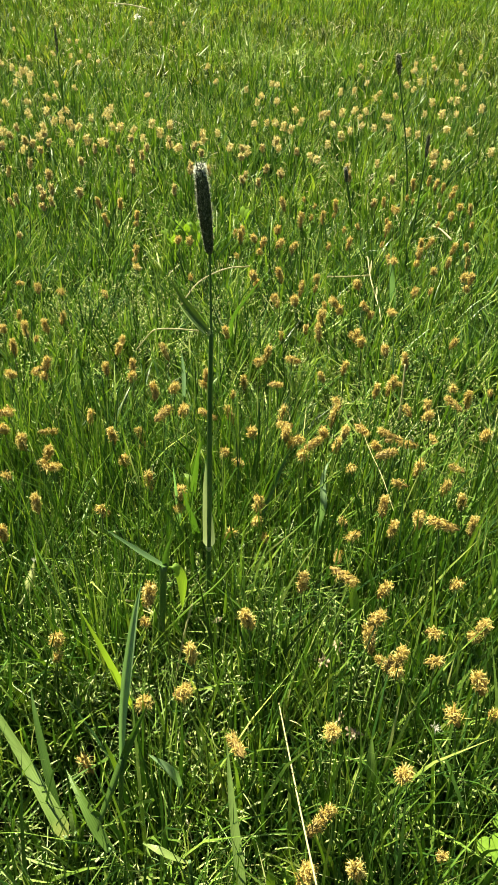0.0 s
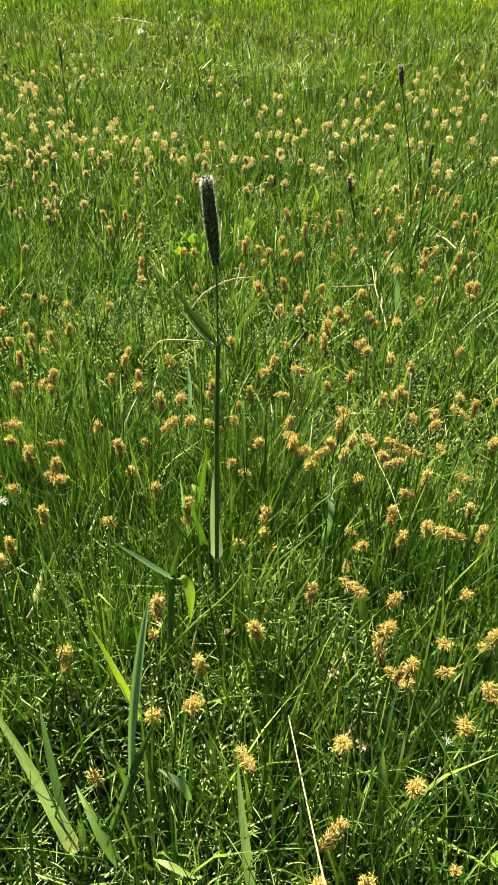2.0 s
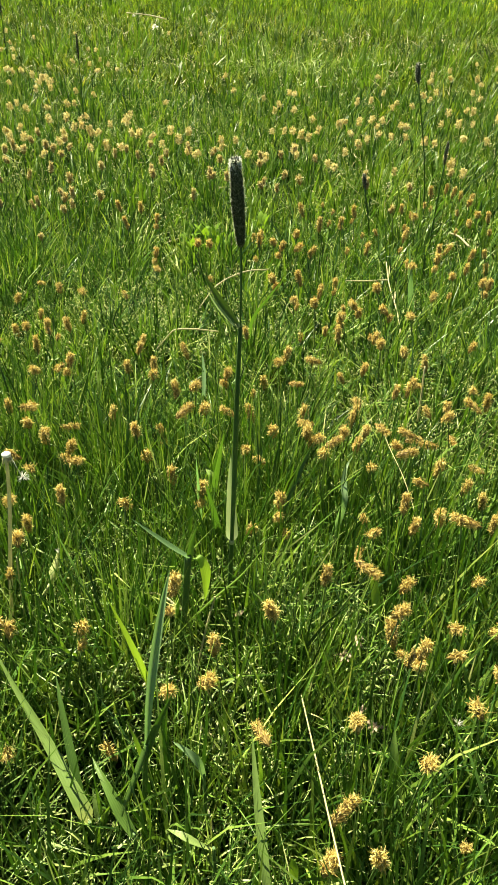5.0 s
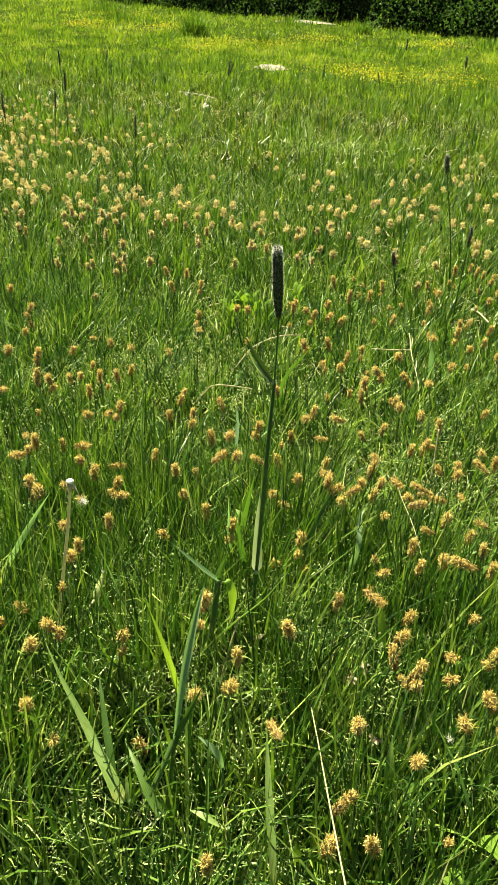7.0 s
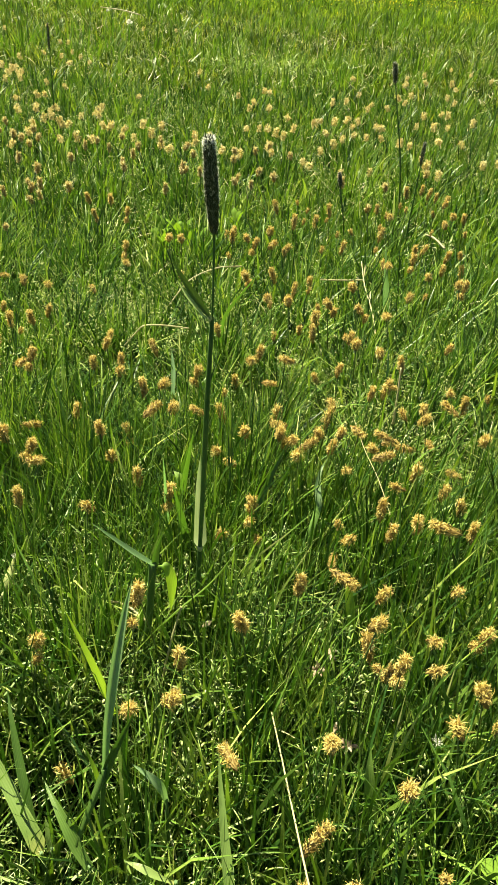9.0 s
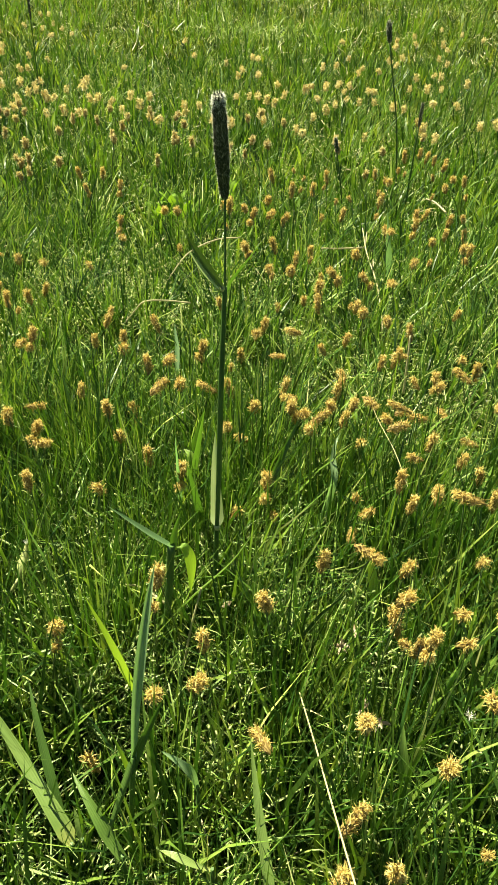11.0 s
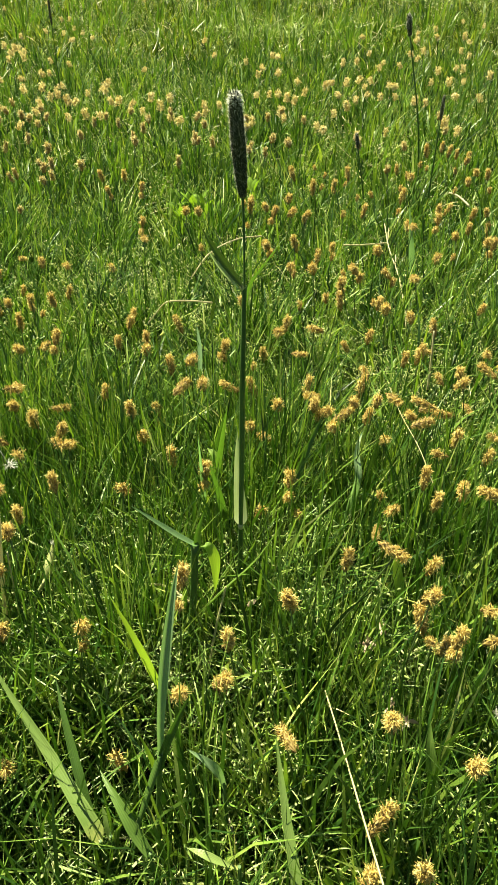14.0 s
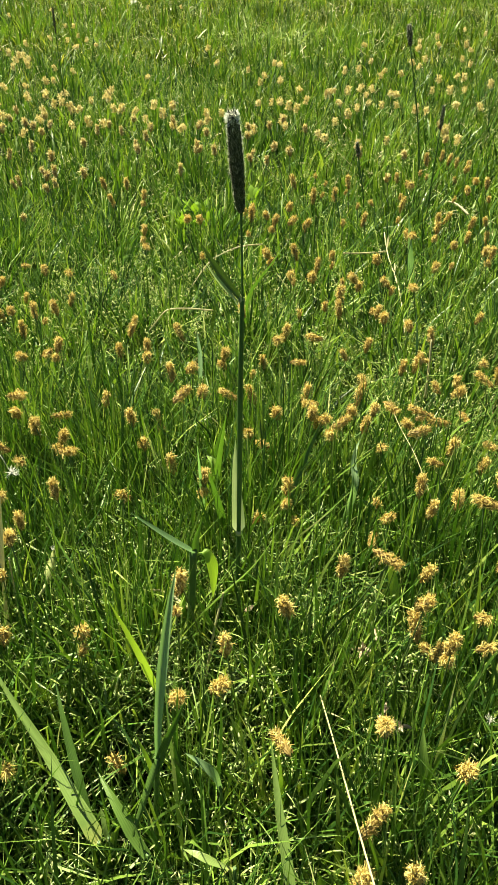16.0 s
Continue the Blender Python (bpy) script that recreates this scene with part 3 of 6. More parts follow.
def surroundings(n_tufts, per):
    """The same meadow going on beside and behind, thinning out with distance."""
    rad, q = 0.25 + 9.0 * rng.random(n_tufts) ** 1.15, rng.uniform(-np.pi, np.pi, n_tufts)
    tx, ty = 0.07 + rad * np.cos(q), -0.4 + rad * np.sin(q)
    d = ty + 0.75
    out = (ty < -0.5) | (tx < 0.07 - 0.56 * d - 0.1) | (tx > 0.07 + 0.46 * d + 0.1)
    tx, ty = tx[out], ty[out]
    cnt = rng.poisson(per, len(tx))
    n = cnt.sum()
    far = np.repeat(np.hypot(tx, ty), cnt)
    ox, oy = rng.normal(0, 0.02, n) * (1 + 0.3 * far), rng.normal(0, 0.02, n) * (1 + 0.3 * far)
    x, y = np.repeat(tx, cnt) + ox, np.repeat(ty, cnt) + oy
    verts, tris = blade_arrays(x, y, ground_z(x, y) - 0.004, (0.085 + 0.006 * far) * rng.uniform(0.5, 1.4, n), (0.004 + 0.0042 * far) * rng.uniform(0.6, 1.4, n), np.arctan2(oy, ox) + rng.normal(0, 0.6, n),
                               np.abs(rng.normal(0.3, 0.4, n)), rng.normal(0.6, 0.4, n), rng.uniform(-1, 1, n), 2)
    stuff("grass", verts, tris, m_grass, "green meadow grass going on all round", "grass")


surroundings(13000, 6)

# ---- the flowering foxtail grasses ----
def spike_meshes(length, radius, scales, hairs, seed):
    """The dense cylinder of scales, its silvery hairs and the pale stamens near the top, standing on the origin."""
    r = random.Random(seed)

    def girth(s):
        return radius * min(1.0, 0.35 + 0.65 * (s / 0.4) ** 0.6) * (1.0 if s < 0.5 else math.sqrt(max(0.1, 1 - 0.78 * ((s - 0.5) / 0.5) ** 2)))

    core = bmesh.new()
    tube(core, [(0, 0, length * k / 10) for k in range(11)], [girth(max(0.02, k / 10)) * 0.72 for k in range(11)], 8)
    for k in range(scales):
        s = (k + 0.5) / scales
        q = k * 2.39996
        g = girth(s) * r.uniform(0.9, 1.06)
        c = Vector((math.cos(q) * g * 0.82, math.sin(q) * g * 0.82, length * s - 0.0012))
        out = Vector((math.cos(q), math.sin(q), 0))
        side = Vector((-math.sin(q), math.cos(q), 0))
        up = (Vector((0, 0, 1)) + out * r.uniform(0.15, 0.4)).normalized()
        ln, wd = length * 0.062 * r.uniform(0.85, 1.15), radius * 0.36
        tip = core.verts.new(c + up * ln)
        base = core.verts.new(c - up * ln * 0.15)
        lf, rt = core.verts.new(c + side * wd * 0.5 + up * ln * 0.4), core.verts.new(c - side * wd * 0.5 + up * ln * 0.4)
        front = core.verts.new(c + out * radius * 0.26 + up * ln * 0.42)
        for a, b in ((base, lf), (lf, tip), (tip, rt), (rt, base)):
            core.faces.new((a, b, front))
    fuzz = bmesh.new()
    for k in range(hairs):
        s = r.random() ** 0.8
        q = r.uniform(0, 2 * math.pi)
        g = girth(s) * 0.95
        out = Vector((math.cos(q), math.sin(q), 0))
        side = Vector((-math.sin(q), math.cos(q), r.uniform(-0.3, 0.3)))
        p = out * g + Vector((0, 0, length * s))
        way = (out * r.uniform(0.5, 1.2) + Vector((0, 0, r.uniform(0.5, 1.3))) + side * r.uniform(-0.5, 0.5)).normalized()
        ln = radius * r.uniform(0.3, 0.8) * (1.0 + 0.5 * s)
        w = radius * 0.05
        a, b, c = fuzz.verts.new(p - side * w), fuzz.verts.new(p + side * w), fuzz.verts.new(p + way * ln)
        fuzz.faces.new((a, b, c))
    stamens = bmesh.new()
    for k in range(max(10, hairs // 11)):
        # curling threads, thickest at the tip and thinning out down the spike
        s = 1.0 - min(0.6, abs(r.gauss(0, 0.05)))
        q = r.uniform(0, 2 * math.pi)
        g = girth(max(0.1, min(s, 1.0)))
        out = Vector((math.cos(q), math.sin(q), 0))
        way = (out * r.uniform(0.5, 1.3) + Vector((r.gauss(0, 0.3), r.gauss(0, 0.3), r.uniform(0.1, 1.2)))).normalized()
        curl = Vector((r.gauss(0, 0.5), r.gauss(0, 0.5), -r.uniform(0.0, 1.3)))
        p, line = out * g * 0.85 + Vector((0, 0, length * s)), []
        for j in range(5):
            line.append(p)
            p = p + (way + curl * 0.3 * j).normalized() * radius * r.uniform(0.12, 0.27)
        sd = way.cross(Vector((r.gauss(0, 1), r.gauss(0, 1), r.gauss(0, 1)))).normalized() * radius
        rows = [(stamens.verts.new(c - sd * v), stamens.verts.new(c + sd * v)) for c, v in zip(line, (0.03, 0.035, 0.04, 0.065, 0.04))]
        for (a, b), (c, d) in zip(rows, rows[1:]):
            stamens.faces.new((a, b, d, c)).smooth = True
    return core, fuzz, stamens


def aligned(base, top):
    """The pose that sets +z from base towards top."""
    return Matrix.Translation(base) @ (Vector(top) - Vector(base)).to_track_quat("Z", "Y").to_matrix().to_4x4()


def main_foxtail():
    fox = thing("foxtail_grass", "tall flowering foxtail grass with dark furry spike", "foxtail grass", (0, 0, 0))
    bm = bmesh.new()
    line = curve_points([(0.0, -0.004, -0.01), (-0.001, -0.002, 0.08), (0, 0, 0.16), (0.001, 0.005, 0.27), (0.002, 0.011, 0.373), (0.001, 0.018, 0.41), (0.0, 0.021, 0.437)], 28)
    tube(bm, line, [0.0021 if p.z < 0.16 else (0.0016 if p.z < 0.373 else 0.0008) for p in line], 8)
    part("stem", bm, m_stem, fox)
    # the sheath round the stem, from the lower joint up to the leaf collar
    bm = bmesh.new()
    line = curve_points([(0, 0, 0.158), (0.0006, 0.003, 0.22), (0.001, 0.007, 0.30), (0.002, 0.0125, 0.374)], 16)
    tube(bm, line, [0.0017 + 0.0005 * math.sin(math.pi * min(1, k / 15)) for k in range(17)], 10)
    part("sheath", bm, m_stem, fox, "dark green leaf sheath wrapped round the stem")
    for z, yy, rr in ((0.16, 0.0, 0.0027), (0.374, 0.012, 0.0024)):
        bm = bmesh.new()
        tube(bm, [(0.001 * (z > 0.2), yy, z - 0.003), (0.001 * (z > 0.2), yy, z - 0.001), (0.001 * (z > 0.2), yy, z + 0.002)], [rr * 0.8, rr, rr * 0.7], 10)
        part("joint", bm, m_joint, fox, "pale swollen stem joint")
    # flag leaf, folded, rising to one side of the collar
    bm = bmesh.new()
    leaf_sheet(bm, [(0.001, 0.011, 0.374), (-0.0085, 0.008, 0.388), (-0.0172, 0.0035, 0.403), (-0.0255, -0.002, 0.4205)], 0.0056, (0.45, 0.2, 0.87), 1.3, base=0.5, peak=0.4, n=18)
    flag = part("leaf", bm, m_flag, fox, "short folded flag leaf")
    # added whitish strip: paints the highlight along the flag leaf's lower half
    bm = bmesh.new()
    leaf_sheet(bm, [(-0.0015, 0.0055, 0.3752), (-0.0085, 0.0022, 0.3850), (-0.0155, -0.0024, 0.3968), (-0.0208, -0.006, 0.4070)], 0.0028, (0.62, 0.25, 0.62), 0.15, base=0.35, peak=0.4)
    part("leaf_margin", bm, m_sheath_leaf, flag, "pale strip standing in for the sheen on the leaf's lower half")
    # pale broad leaf that clasps the stem from behind above the lower joint
    bm = bmesh.new()
    leaf_sheet(bm, [(-0.0004, 0.0042, 0.1585), (-0.0008, 0.0046, 0.176), (-0.0022, 0.0062, 0.20), (-0.0034, 0.0088, 0.228), (-0.0036, 0.0118, 0.250)], 0.0112, (1, 0.12, 0), 0.4, base=0.5, peak=0.09, n=26)
    part("leaf", bm, m_sheath_leaf, fox, "pale upright leaf clasping the stem")
    core, fuzz, stamens = spike_meshes(0.066, 0.0040, 700, 3000, 3)
    spike = part("spike", core, m_spike, fox, "dense dark grey-green flower spike")
    spike.matrix_local = aligned((0.0, 0.021, 0.433), (-0.0035, 0.006, 0.50))
    part("hair_coat", fuzz, m_hair, spike, "fine silvery hairs")
    part("stamen_tuft", stamens, m_stamen, spike, "whitish stamens at the tip")


main_foxtail()


def small_foxtail(head, length, radius, lean=(0, 0), group="foxtails in the meadow", label="slender foxtail grass with a dark spike", seed=1):
    """A further foxtail: its spike's top at head, growing from the ground."""
    top = Vector(head)
    gx, gy = top.x - lean[0], top.y - lean[1]
    g = gz(gx, gy)
    fox = thing("foxtail_grass", label, "foxtail grass", (gx, gy, g), group)
    tip = top - Vector((gx, gy, g))
    low = tip * (1 - length / tip.length)
    bm = bmesh.new()
    line = curve_points([(0, 0, -0.01), low * 0.5 - Vector((lean[0], lean[1], 0)) * 0.12, low], 12)
    tube(bm, line, [0.0023 - 0.0009 * k / 12 for k in range(13)], 6)
    part("stem", bm, m_stem, fox)
    core, fuzz, stamens = spike_meshes(length, radius, 180, 260, seed)
    spike = part("spike", core, m_spike, fox, "dark cylindrical flower spike")
    spike.matrix_local = aligned(low, tip)
    part("hair_coat", fuzz, m_hair, spike)
    stamens.free()
    bm = bmesh.new()
    q = seed * 1.7
    out = Vector((math.cos(q), math.sin(q), 0))
    a = low * 0.55
    leaf_sheet(bm, [a, a + out * 0.02 + Vector((0, 0, 0.04)), a + out * 0.055 + Vector((0, 0, 0.07))], 0.006, (-out.y, out.x, 0.2), 0.4, n=8)
    part("leaf", bm, m_broad, fox)


FOXTAILS = (
    (0.2075, 1.37, 0.4075, 0.043, 0.0060, -0.075, 0.0), (0.2723, 1.116, 0.2954, 0.045, 0.0036, 0.004, 0.0),
    (-1.586, 3.24, 0.41, 0.09, 0.006, 0.0, 0.0), (-2.29, 4.78, 0.44, 0.10, 0.006, -0.03, 0.0),
    (-1.54, 2.486, 0.36, 0.10, 0.004, -0.02, 0.0), (-2.28, 5.70, 0.43, 0.10, 0.005, 0.03, 0.0),
    (-0.805, 2.01, 0.37, 0.07, 0.0035, 0.0, 0.0), (-1.17, 5.23, 0.43, 0.10, 0.006, 0.06, 0.0),
    (-0.67, 7.08, 0.38, 0.12, 0.006, 0.02, 0.0), (0.59, 6.86, 0.52, 0.09, 0.008, 0.0, 0.0),
    (0.05, 9.3, 0.62, 0.12, 0.009, 0.0, 0.0), (-1.43, 2.768, 0.36, 0.07, 0.005, 0.02, 0.0),
    (0.548, 1.828, 0.37, 0.035, 0.0038, 0.005, 0.0), (-0.199, 8.0, 0.30, 0.11, 0.006, -0.06, 0.0),
    (-1.522, 7.0, 0.336, 0.12, 0.006, 0.10, 0.0), (0.762, 9.5, 0.47, 0.11, 0.008, 0.0, 0.0), (0.111, 1.163, 0.211, 0.03, 0.0045, -0.035, 0.0),
)
for k, (fx, fy, fz, fl, fr, lx, ly) in enumerate(FOXTAILS):
    small_foxtail((fx, fy, fz), fl, fr, (lx, ly), seed=k + 2)


# ---- leafy grass plants close by ----
def leafy_plant(label, stem_line, stem_radius, leaves, flare=0.75):
    base = Vector(stem_line[0])
    plant = thing("leafy_grass", label, "grass plant", base)
    bm = bmesh.new()
    line = [p - base for p in curve_points(stem_line, 14)]
    tube(bm, line, [stem_radius * (1 + (flare - 1) * k / 14) for k in range(15)], 8)
    part("stem", bm, m_stem, plant)
    for knots, width, side, fold, mat, extra in leaves:
        bm = bmesh.new()
        leaf_sheet(bm, [Vector(k) - base for k in knots], width, side, fold, **extra)
        part("leaf", bm, mat, plant)
    return plant


# plant beside the foxtail: dark sheath, one leaf out to the side, one hanging
leafy_plant("leafy green grass shoot beside the foxtail", [(-0.036, -0.068, -0.01), (-0.035, -0.066, 0.08), (-0.0315, -0.06, 0.14), (-0.029, -0.057, 0.19)], 0.0025, [
    ([(-0.029, -0.057, 0.188), (-0.044, -0.058, 0.199), (-0.060, -0.060, 0.214), (-0.075, -0.062, 0.229)], 0.0058, (0.05, 1.0, 0.0), 0.4, m_bluish, dict(base=0.8, peak=0.3)),
    ([(-0.026, -0.056, 0.186), (-0.0185, -0.056, 0.187), (-0.0135, -0.058, 0.172), (-0.0135, -0.062, 0.143)], 0.009, (1, 0.3, 0.3), 0.3, m_pale_leaf, dict(base=0.45, peak=0.6)),
    ([(-0.028, -0.056, 0.186), (-0.027, -0.053, 0.20), (-0.022, -0.049, 0.218)], 0.006, (0.8, 0.4, 0.2), 0.5, m_broad, dict(base=0.9, peak=0.2)),
    ([(-0.034, -0.064, 0.11), (-0.008, -0.06, 0.145), (0.018, -0.05, 0.172), (0.04, -0.03, 0.2)], 0.0055, (0.3, 0.8, -0.5), 0.5, m_broad, dict(base=0.8, peak=0.3)),
], flare=1.25)

# plant nearest to the camera: an upright waxy leaf, a split pair of leaves and two long ones
leafy_plant("broad-leaved grass shoot with waxy upright leaf", [(-0.036, -0.222, -0.01), (-0.033, -0.216, 0.07), (-0.028, -0.210, 0.152)], 0.0023, [
    ([(-0.028, -0.2095, 0.150), (-0.0275, -0.199, 0.182), (-0.026, -0.181, 0.216), (-0.0235, -0.163, 0.246), (-0.021, -0.150, 0.264)], 0.0066, (1, 0.3, 0), 0.9, m_bluish, dict(base=0.5, peak=0.45, n=18)),
    ([(-0.030, -0.212, 0.135), (-0.024, -0.208, 0.158), (-0.016, -0.204, 0.182), (-0.008, -0.200, 0.204)], 0.0056, (0.8, -0.3, -0.4), 0.6, m_broad, dict(base=0.9, peak=0.25)),
    ([(-0.029, -0.211, 0.146), (-0.033, -0.224, 0.134), (-0.038, -0.238, 0.119), (-0.0425, -0.251, 0.102)], 0.0050, (0.85, 0.45, 0.1), 0.5, m_broad, dict(base=0.9, peak=0.2)),
    ([(-0.030, -0.212, 0.130), (-0.036, -0.208, 0.150), (-0.044, -0.203, 0.168)], 0.0034, (0.7, 0.6, 0.2), 0.4, m_pale_leaf, dict(base=0.9, peak=0.2)),
])

# single long leaves rising from low shoots
def single_leaf(label, knots, width, side, fold, mat, **extra):
    base = Vector((knots[0][0], knots[0][1], gz(knots[0][0], knots[0][1])))
    plant = thing("grass_shoot", label, "grass leaf", base)
    bm = bmesh.new()
    leaf_sheet(bm, [Vector(k) - base for k in knots], width, side, fold, **extra)
    part("leaf", bm, mat, plant)
    bm = bmesh.new()
    first = Vector(knots[0]) - base
    tube(bm, [Vector((0.001, 0.002, -0.012)), first * 0.5 + Vector((0.001, 0.001, 0)), first + Vector((0, 0, 0.003))], [0.0022, 0.002, 0.0012], 6)
    part("sheath", bm, m_stem, plant)


single_leaf("wide pale green grass leaf arching over", [(-0.0655, -0.2395, 0.091), (-0.073, -0.232, 0.0985), (-0.084, -0.222, 0.106), (-0.104, -0.203, 0.116), (-0.125, -0.185, 0.129), (-0.147, -0.167, 0.144), (-0.170, -0.146, 0.163)],
            0.0112, (0.62, 0.66, 0.1), 0.5, m_pale_sheath, base=0.3, peak=0.1, n=40, wave=0.1)
single_leaf("short pale lobe at the foot of the wide leaf", [(-0.0600, -0.2345, 0.088), (-0.0635, -0.2290, 0.0965), (-0.0680, -0.2215, 0.1045)], 0.0058, (0.62, 0.66, 0.1), 0.4, m_pale_sheath, base=0.7, peak=0.3)
single_leaf("dark grey-green grass leaf lying over the sward", [(-0.0288, -0.2498, 0.105), (-0.0375, -0.2431, 0.112), (-0.0462, -0.2352, 0.120), (-0.0577, -0.2238, 0.126), (-0.0728, -0.2072, 0.128)],
            0.0086, (0.72, 0.55, 0.42), 0.35, m_broad, base=0.7, peak=0.35, n=20)
single_leaf("dark green grass leaf low beside the wide pale one", [(-0.0787, -0.2193, 0.090), (-0.0864, -0.2072, 0.105), (-0.0961, -0.1906, 0.120), (-0.1058, -0.1732, 0.135), (-0.1143, -0.1563, 0.145)],
            0.0066, (0.85, 0.5, 0.15), 0.5, m_broad, base=0.8, peak=0.3, n=18)
single_leaf("grey-green grass leaf bent over", [(0.0114, -0.2032, 0.110), (0.0073, -0.2021, 0.125), (-0.0009, -0.2008, 0.135), (-0.0138, -0.1969, 0.140)], 0.0062, (0.5, 0.8, 0.2), 0.35, m_bluish, base=0.6, peak=0.4)
single_leaf("short pale green grass leaf lying flat", [(0.0280, -0.2564, 0.115), (0.0165, -0.2551, 0.118), (0.0046, -0.2522, 0.120), (-0.0057, -0.2488, 0.118)], 0.0050, (0.2, 0.9, 0.2), 0.25, m_pale_sheath, base=0.3, peak=0.5)
single_leaf("small rounded lime green leaf", [(0.084, -0.258, 0.092), (0.0825, -0.255, 0.103), (0.081, -0.252, 0.111)], 0.0066, (1, 0.2, 0.1), 0.2, m_pale_leaf, base=0.7, peak=0.55, blunt=0.3)
single_leaf("small green grass leaf", [(-0.175, -0.125, 0.08), (-0.160, -0.125, 0.112), (-0.141, -0.125, 0.142)], 0.0055, (0.5, 0.8, -0.3), 0.3, m_bluish, base=0.8, peak=0.3)
single_leaf("small green grass leaf", [(-0.165, -0.127, 0.075), (-0.154, -0.128, 0.10), (-0.140, -0.129, 0.122)], 0.0045, (0.5, 0.8, -0.3), 0.3, m_broad, base=0.8, peak=0.3)
single_leaf("thin pale grass leaf beside the foxtail", [(-0.048, 0.1, 0.07), (-0.0475, 0.085, 0.14), (-0.046, 0.066, 0.205)], 0.0042, (0.9, 0.4, 0), 0.4, m_bluish, base=0.8, peak=0.3)
single_leaf("bright yellow-green grass leaf", [(-0.044, -0.13, 0.093), (-0.047, -0.135, 0.119), (-0.058, -0.138, 0.169), (-0.074, -0.135, 0.213)],
            0.0058, (0.82, 0.54, 0.22), 0.25, m_pale_leaf, base=0.35, peak=0.45)
single_leaf("long waxy grass leaf bending at its tip", [(0.0700, -0.284, 0.085), (0.0647, -0.2670, 0.110), (0.0596, -0.2508, 0.125), (0.0540, -0.2333, 0.140), (0.0489, -0.2150, 0.155), (0.0442, -0.1971, 0.170)],
            0.0068, (1.0, 0.3, 0.1), 0.35, m_pale_sheath, base=0.7, peak=0.35, n=24)
single_leaf("long pale green grass leaf leaning over", [(-0.293, -0.012, 0.08), (-0.285, -0.008, 0.110), (-0.270, -0.002, 0.140), (-0.259, 0.024, 0.165), (-0.245, 0.040, 0.190)], 0.0105, (0.5, 0.8, -0.25), 0.3, m_bluish, base=0.75, peak=0.3, n=18)
single_leaf("green grass leaf leaning over", [(-0.246, -0.056, 0.08), (-0.243, -0.046, 0.100), (-0.240, -0.024, 0.130), (-0.238, -0.009, 0.150)], 0.0065, (0.8, 0.5, 0), 0.3, m_broad, base=0.8, peak=0.3)
single_leaf("dark green upright grass leaf", [(0.0247, 0.0859, 0.090), (0.0336, 0.0900, 0.115), (0.0454, 0.1126, 0.140), (0.0563, 0.1375, 0.160), (0.0667, 0.1599, 0.175)], 0.0098, (0.7, 0.6, -0.25), 0.45, m_broad, base=0.75, peak=0.35, n=20)
single_leaf("grey-green grass leaf with twisted tip", [(0.0927, 0.0869, 0.090), (0.0984, 0.1009, 0.110), (0.1030, 0.1069, 0.137), (0.1009, 0.1224, 0.150), (0.1022, 0.1340, 0.160), (0.1087, 0.1507, 0.165)], 0.0085, (0.9, 0.5, 0), 0.4, m_bluish, base=0.8, peak=0.25, n=22)
single_leaf("wide pale grey-green grass leaf", [(0.2124, 0.740, 0.070), (0.2058, 0.742, 0.110), (0.1990, 0.746, 0.152), (0.1925, 0.757, 0.197)], 0.0115, (1, 0.3, 0), 0.3, m_bluish, base=0.9, peak=0.3)
single_leaf("bright green grass leaf leaning aside", [(-0.055, 0.505, 0.10), (-0.045, 0.49, 0.16), (-0.022, 0.494, 0.195), (0.006, 0.50, 0.233)], 0.009, (0.4, 0.8, -0.4), 0.4, m_broad, base=0.8, peak=0.3)
single_leaf("green upright grass leaf", [(0.1393, -0.0253, 0.110), (0.1367, -0.0178, 0.125), (0.1331, -0.0120, 0.140), (0.131, -0.008, 0.152)], 0.0085, (1, 0.2, 0), 0.25, m_pale_leaf, base=0.8, peak=0.4)
single_leaf("green broad grass leaf low in the sward", [(0.1554, -0.1866, 0.090), (0.1511, -0.1770, 0.110), (0.1487, -0.1688, 0.125), (0.1484, -0.1582, 0.137)], 0.0086, (1, 0.2, 0), 0.4, m_broad, base=0.8, peak=0.35)
single_leaf("pale thin grass leaf in the meadow", [(-0.0933, 0.3538, 0.100), (-0.0978, 0.3810, 0.120), (-0.1056, 0.4092, 0.140)], 0.0060, (0.9, 0.4, 0), 0.3, m_bluish, base=0.8, peak=0.4)
single_leaf("bright green bent grass leaf beside the foxtail", [(-0.0460, 0.1081, 0.090), (-0.0428, 0.1169, 0.115), (-0.0410, 0.1264, 0.135), (-0.0497, 0.1338, 0.140)], 0.0105, (0.9, 0.3, 0.2), 0.3, m_pale_leaf, base=0.7, peak=0.5, n=18)
single_leaf("dark grass leaf leaning towards the foxtail", [(-0.0514, 0.1664, 0.100), (-0.0442, 0.1647, 0.130), (-0.0321, 0.1695, 0.170)], 0.0062, (0.8, 0.5, 0), 0.5, m_broad, base=0.8, peak=0.35)
single_leaf("dark green grass leaf beside the foxtail", [(-0.045, 0.125, 0.06), (-0.039, 0.118, 0.12), (-0.031, 0.104, 0.17), (-0.022, 0.09, 0.223)], 0.0082, (0.8, 0.5, 0), 0.5, m_broad, base=0.8, peak=0.35)
single_leaf("bright green grass leaf beside the foxtail", [(-0.020, 0.09, 0.05), (-0.023, 0.078, 0.09), (-0.027, 0.055, 0.148), (-0.031, 0.034, 0.20)], 0.0085, (0.85, 0.4, 0), 0.3, m_broad, base=0.8, peak=0.35)


